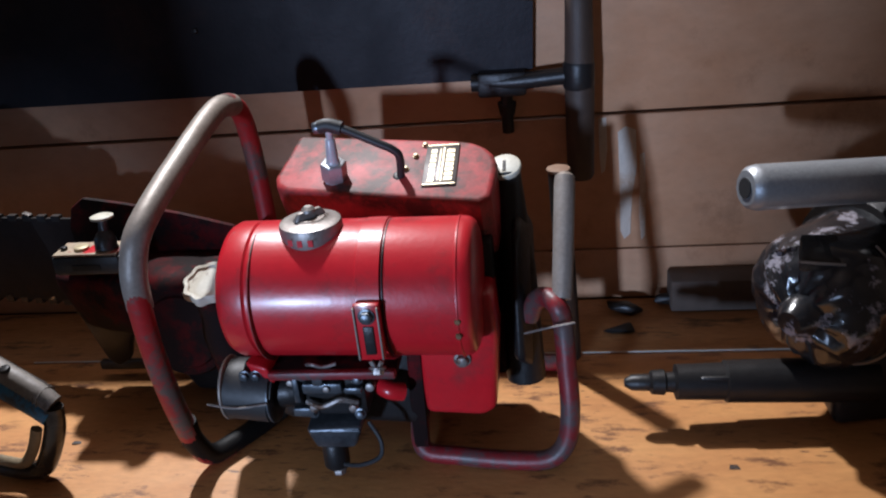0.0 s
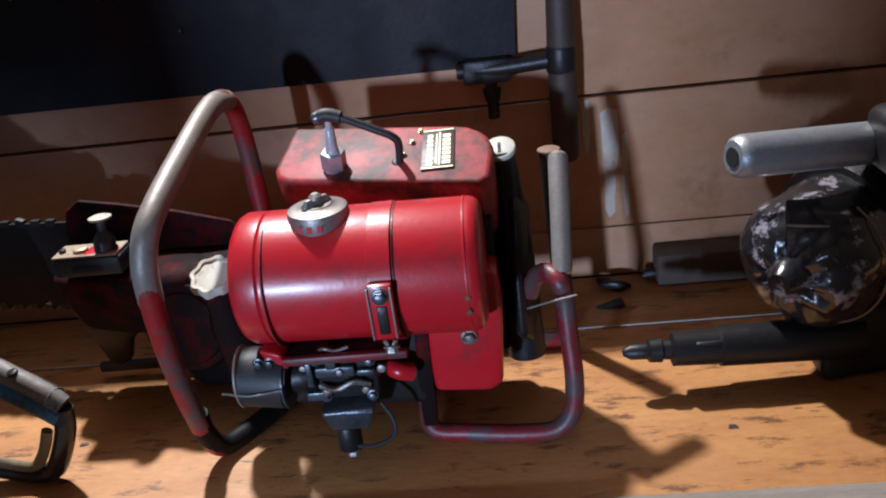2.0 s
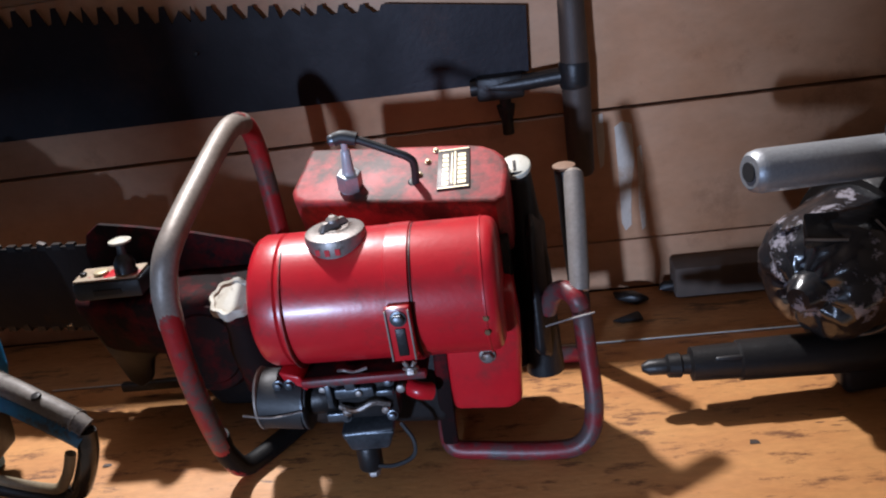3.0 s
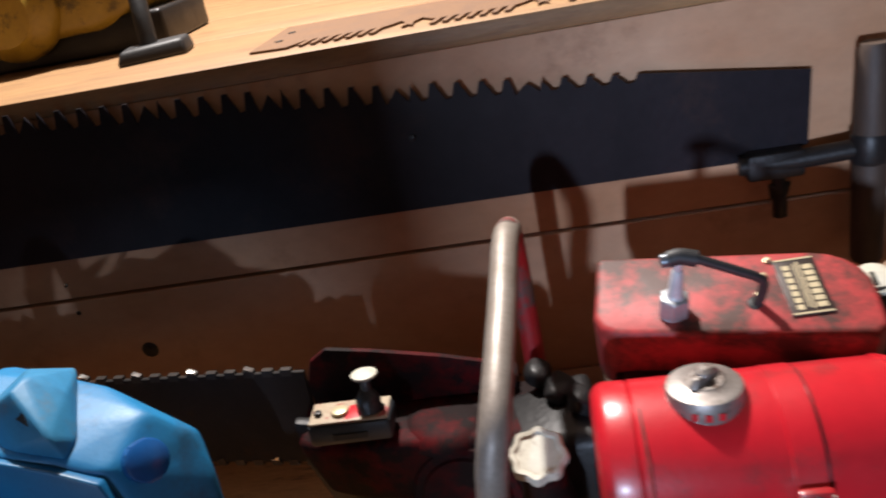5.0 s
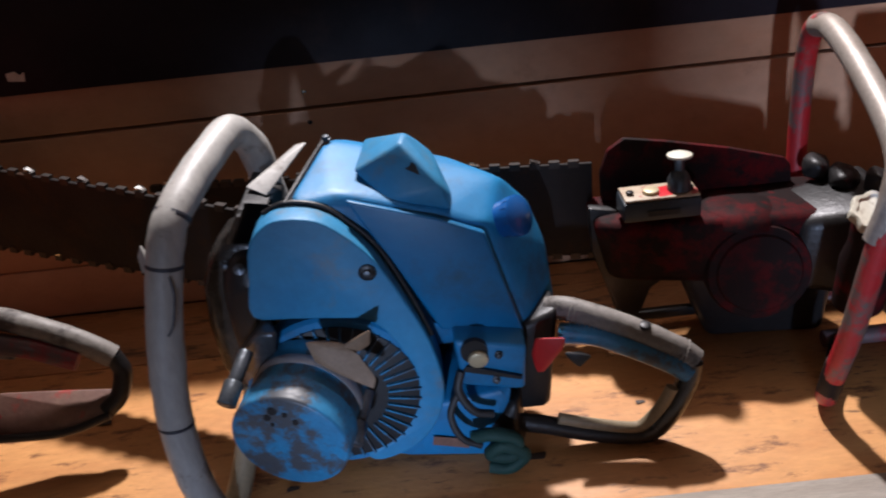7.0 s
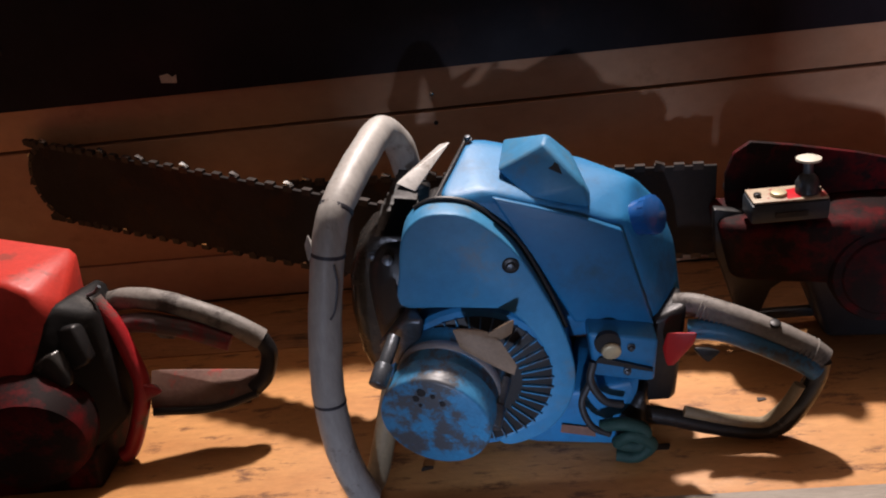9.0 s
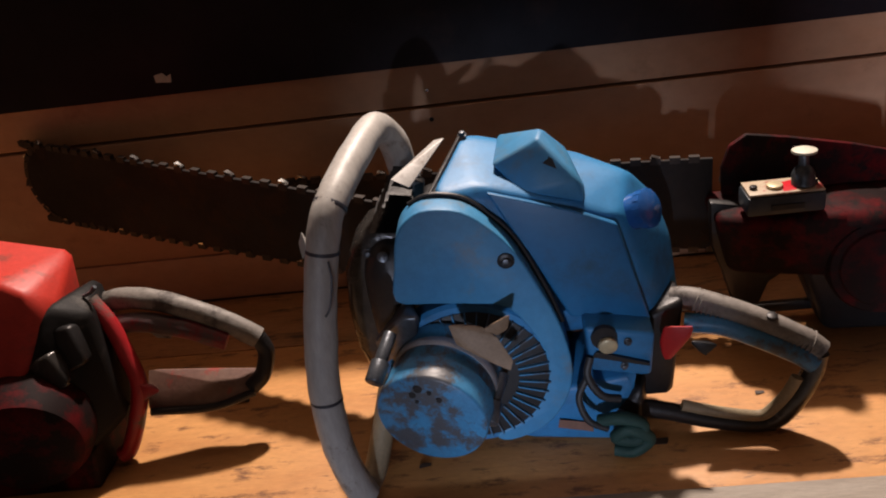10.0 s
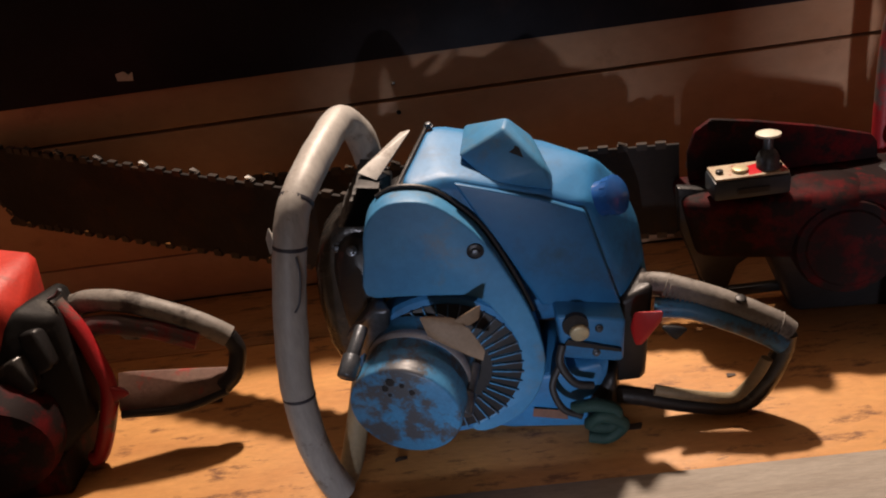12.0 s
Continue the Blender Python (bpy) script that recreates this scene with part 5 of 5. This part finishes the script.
# ---- the black saw ----
def black_saw():
    s = thing("black_chainsaw", (1.2, 0.72, 0), "black saw engine with crinkled cover and bare metal pipe", "chainsaw")
    pipe = part("pipe", lathe((0.957, 0.660, 0.269), (1.28, 0.764, 0.234), ((0, 0.0160), (0.010, 0.0195), (0.030, 0.0212), (1, 0.0212)), 32), M_ALU, s, "sand-cast aluminium pipe")
    part("bore", lathe((0.9555, 0.6595, 0.2692), (0.970, 0.6642, 0.2676), ((0, 0.0095), (1, 0.0095)), 24), M_HOLESHADE, pipe)
    part("pipe_clamp", hull([(1.098, 0.65, 0.235), (1.098, 0.71, 0.235), (1.096, 0.65, 0.285), (1.096, 0.71, 0.29), (1.17, 0.65, 0.23), (1.17, 0.71, 0.23), (1.17, 0.65, 0.30), (1.17, 0.71, 0.30), (1.11, 0.68, 0.30)], 0.006), M_BLACK, s)
    rnd = random.Random(4)
    b = bmesh.new()
    p0, p1 = Vector((1.016, 0.660, 0.142)), Vector((1.100, 0.735, 0.140))
    q = (p1 - p0).to_track_quat("Z", "Y")
    rings = []
    for f, r in ((-0.10, 0.012), (-0.09, 0.024), (-0.06, 0.036), (-0.02, 0.047), (0.04, 0.056), (0.10, 0.061), (0.18, 0.066), (0.3, 0.069), (0.5, 0.071), (0.7, 0.073), (1.0, 0.074)):
        ring = []
        for k in range(44):
            a = 2 * math.pi * k / 44
            j = 1 + 0.09 * noise.noise(Vector((math.cos(a) * 2.2, math.sin(a) * 2.2, f * 4)))
            ring.append(b.verts.new(p0.lerp(p1, f) + q @ Vector((r * j * math.cos(a), r * j * math.sin(a), 0.012 * noise.noise(Vector((math.cos(a) * 3, math.sin(a) * 3, f * 9)))))))
        rings.append(ring)
    for r0, r1 in zip(rings, rings[1:]):
        for k in range(44):
            b.faces.new((r0[k], r0[(k + 1) % 44], r1[(k + 1) % 44], r1[k]))
    b.faces.new(rings[0][::-1])
    b.faces.new(rings[-1])
    bmesh.ops.recalc_face_normals(b, faces=b.faces)
    wrap = part("crinkled_cover", b, M_FOIL, s, "shiny dented black cover with pale patches", 60)
    part("cover_bulge", lathe((1.015, 0.650, 0.142), (0.998, 0.634, 0.141), ((0, 0.022), (0.5, 0.020), (1, 0.012)), 14), M_FOIL, wrap)
    part("cover_bracket", hull([(1.004, 0.640, 0.203), (1.046, 0.650, 0.193), (1.050, 0.680, 0.212), (1.010, 0.672, 0.217), (1.004, 0.642, 0.190), (1.046, 0.652, 0.184)], 0.004), M_OILY, wrap, "glossy black bracket plate")
    part("bracket_rim", sweep([(1.004, 0.6385, 0.2035), (1.024, 0.6432, 0.1985), (1.047, 0.6488, 0.1935)], 0.0014, 8), M_BARE, wrap)
    part("cover_rim", sweep([(1.052 + 0.074 * 0.66 * math.cos(a), 0.690 - 0.074 * 0.75 * math.cos(a), 0.141 + 0.0745 * math.sin(a)) for a in [radians(-75 + 15 * k) for k in range(10)]], 0.0012, 8), M_BARE, wrap, "bright edge round the cover")
    part("engine", lathe((1.085, 0.728, 0.140), (1.42, 0.90, 0.140), ((0, 0.082), (0.03, 0.088), (0.1, 0.096), (0.6, 0.11), (1, 0.11)), 40), M_BLACK, s, "black drum engine body")
    part("engine_seam", sweep([(1.075, 0.660, 0.10), (1.12, 0.650, 0.118), (1.20, 0.67, 0.128)], 0.0015, 6), M_GUN, s)
    part("engine_foot", hull([(1.06, 0.66, 0.0), (1.30, 0.70, 0.0), (1.06, 0.80, 0.0), (1.30, 0.85, 0.0), (1.05, 0.67, 0.09), (1.30, 0.70, 0.09), (1.06, 0.80, 0.09), (1.3, 0.85, 0.09)], 0.01), M_BLACK, s)
    shaft = part("drive_shaft", lathe((0.850, 0.668, 0.054), (1.10, 0.680, 0.046), ((0, 0.004), (0.03, 0.0085), (0.10, 0.009), (0.11, 0.0125), (0.16, 0.0135), (0.17, 0.0105), (0.20, 0.011), (0.21, 0.0185), (0.40, 0.0195), (0.41, 0.0220), (1, 0.0235)), 24), M_BLACK, s, "stepped greasy drive shaft")
    part("shaft_flat", box(0.925, 0.965, 0.657, 0.665, 0.048, 0.066, 0.002), M_BLACK, shaft)
    return s


black_saw()

whole("thin_wire", sweep([(0.08, 0.8095, 0.0012), (0.30, 0.8098, 0.0012), (0.62, 0.8092, 0.0012), (0.85, 0.8098, 0.0012), (1.08, 0.8095, 0.0012)], 0.0011, 6), M_PAPER, "thin pale wire lying along the shelf's joint", "wire")

# dark oil-soaked crumbs and twigs at the foot of the riser
for x, y, z, r in ((0.875, 0.91, 0.008, 0.014), (0.93, 0.925, 0.010, 0.012), (0.86, 0.86, 0.004, 0.010)):
    rnd = random.Random(int(x * 1000))
    pts = [(x + r * 2.2 * (rnd.random() - 0.5) * 2, y + r * (rnd.random() - 0.5) * 2, max(0.0, z + r * 0.6 * (rnd.random() - 0.5) * 2)) for _ in range(14)] + [(x, y, 0.0)]
    whole("debris", hull(pts, 0.001, 1), M_BLACK, "lump of dark oily debris on the shelf", "debris", "debris at the riser's foot")
for x, y, r in ((0.118, 0.575, 0.006), (-0.128, 0.566, 0.005), (0.236, 0.64, 0.004), (-0.36, 0.70, 0.006), (0.95, 0.60, 0.004)):
    rnd = random.Random(int(abs(x) * 1000))
    pts = [(x + r * 1.6 * (rnd.random() - 0.5) * 2, y + r * (rnd.random() - 0.5) * 2, r * 0.5 * rnd.random()) for _ in range(10)] + [(x, y, 0.0)]
    whole("wood_chip", hull(pts), M_DARKWOOD, "small dark wood chip lying on the shelf", "wood chip", "chips on the shelf")
# Added dark block in place of a shadow on the riser's lower board.
block = whole("shadow_block", box(0.93, 1.16, 0.905, 0.949, 0.0, 0.045, 0.004), M_BARN, "dark low block standing in for shade at the riser's foot", "block")


# ---- the upper shelf ----
def rusty_saw():
    s = thing("rusty_saw_blade", (0.18, 1.0, TOP), "short rusty crosscut saw blade lying on the upper shelf", "saw")
    x, out, k = 0.265, [(0.0, 0.165), (0.0, 0.006), (0.045, 0.0), (0.060, 0.028)], 0
    x = 0.060
    while x < 0.62:
        if k % 9 < 7:
            out += [(x + 0.002, 0.030), (x - 0.002, 0.002), (x + 0.004, 0.0), (x + 0.009, 0.028)]
            x += 0.0135
        elif k % 9 == 7:
            out += [(x + 0.004, 0.036), (x + 0.014, 0.052), (x + 0.021, 0.034), (x + 0.020, 0.010), (x + 0.026, 0.020), (x + 0.032, 0.010), (x + 0.031, 0.034), (x + 0.038, 0.052), (x + 0.049, 0.036)]
            x += 0.054
        k += 1
    out += [(x + 0.01, 0.165)]
    b = bmesh.new()
    m = Matrix.Translation((0.180, 0.985, TOP)) @ Matrix.Rotation(radians(-3), 4, "Z")
    lo = [b.verts.new(m @ Vector((px, py, 0.0005))) for px, py in out]
    hi = [b.verts.new(m @ Vector((px, py, 0.0030))) for px, py in out]
    b.faces.new(lo)
    b.faces.new(hi)
    n = len(out)
    for k in range(n):
        b.faces.new((lo[k], lo[(k + 1) % n], hi[(k + 1) % n], hi[k]))
    bmesh.ops.recalc_face_normals(b, faces=b.faces)
    part("blade", b, M_RUST, s)
    for px, py in ((0.022, 0.050), (0.022, 0.105)):
        p = m @ Vector((px, py, 0.0031))
        part("rivet_hole", rod(p, p + Vector((0, 0, 0.0008)), 0.005, 0.0002, 12), M_BLACK, s)
    return s


rusty_saw()


def yellow_saw():
    s = thing("yellow_chainsaw", (-0.18, 1.28, TOP), "oily yellow chainsaw standing on the upper shelf", "chainsaw")
    z = TOP
    part("body", hull([(-0.34, 1.22, z + 0.05), (-0.30, 1.20, z + 0.03), (-0.08, 1.20, z + 0.035), (-0.02, 1.24, z + 0.06), (-0.34, 1.22, z + 0.17), (-0.06, 1.20, z + 0.18), (0.0, 1.25, z + 0.16), (-0.34, 1.40, z + 0.04), (0.0, 1.42, z + 0.04), (-0.34, 1.40, z + 0.2), (0.0, 1.42, z + 0.2)], 0.02, 3), M_YELLOW, s, "rounded oily yellow body")
    part("starter_disc", lathe((-0.20, 1.205, z + 0.085), (-0.20, 1.165, z + 0.082), ((0, 0.072), (0.3, 0.072), (0.6, 0.066), (0.8, 0.050), (1, 0.045)), 36), M_YELLOW, s, "round yellow starter cover")
    part("base", hull([(-0.33, 1.21, z), (0.0, 1.22, z), (-0.33, 1.40, z), (0.0, 1.40, z), (-0.33, 1.22, z + 0.05), (0.0, 1.22, z + 0.05), (-0.33, 1.40, z + 0.05), (0.0, 1.40, z + 0.05)], 0.006), M_BLACK, s, "dark greasy base")
    part("handle_foot", hull([(-0.012, 1.065, z), (0.070, 1.095, z), (0.062, 1.150, z), (-0.02, 1.12, z), (-0.006, 1.072, z + 0.018), (0.066, 1.10, z + 0.020), (0.06, 1.145, z + 0.020), (-0.015, 1.118, z + 0.018)], 0.005), M_RUBBER, s, "black rubber handle foot")
    part("handle", sweep([(0.020, 1.105, z + 0.014), (0.016, 1.120, z + 0.06), (0.006, 1.15, z + 0.11), (-0.01, 1.20, z + 0.16), (-0.05, 1.26, z + 0.20)], 0.011, 14), M_RUBBER, s, "black handle tube")
    part("muffler", lathe((-0.40, 1.25, z), (-0.39, 1.25, z + 0.085), ((0, 0.034), (0.2, 0.040), (0.7, 0.040), (1, 0.028)), 20), M_GUN, s, "dark metal muffler")
    part("cord", sweep([(-0.38, 1.22, z + 0.012), (-0.33, 1.14, z + 0.005), (-0.36, 1.08, z + 0.0045), (-0.42, 1.05, z + 0.0045)], 0.0045, 10), M_RUBBER, s, "black cord")
    return s


yellow_saw()
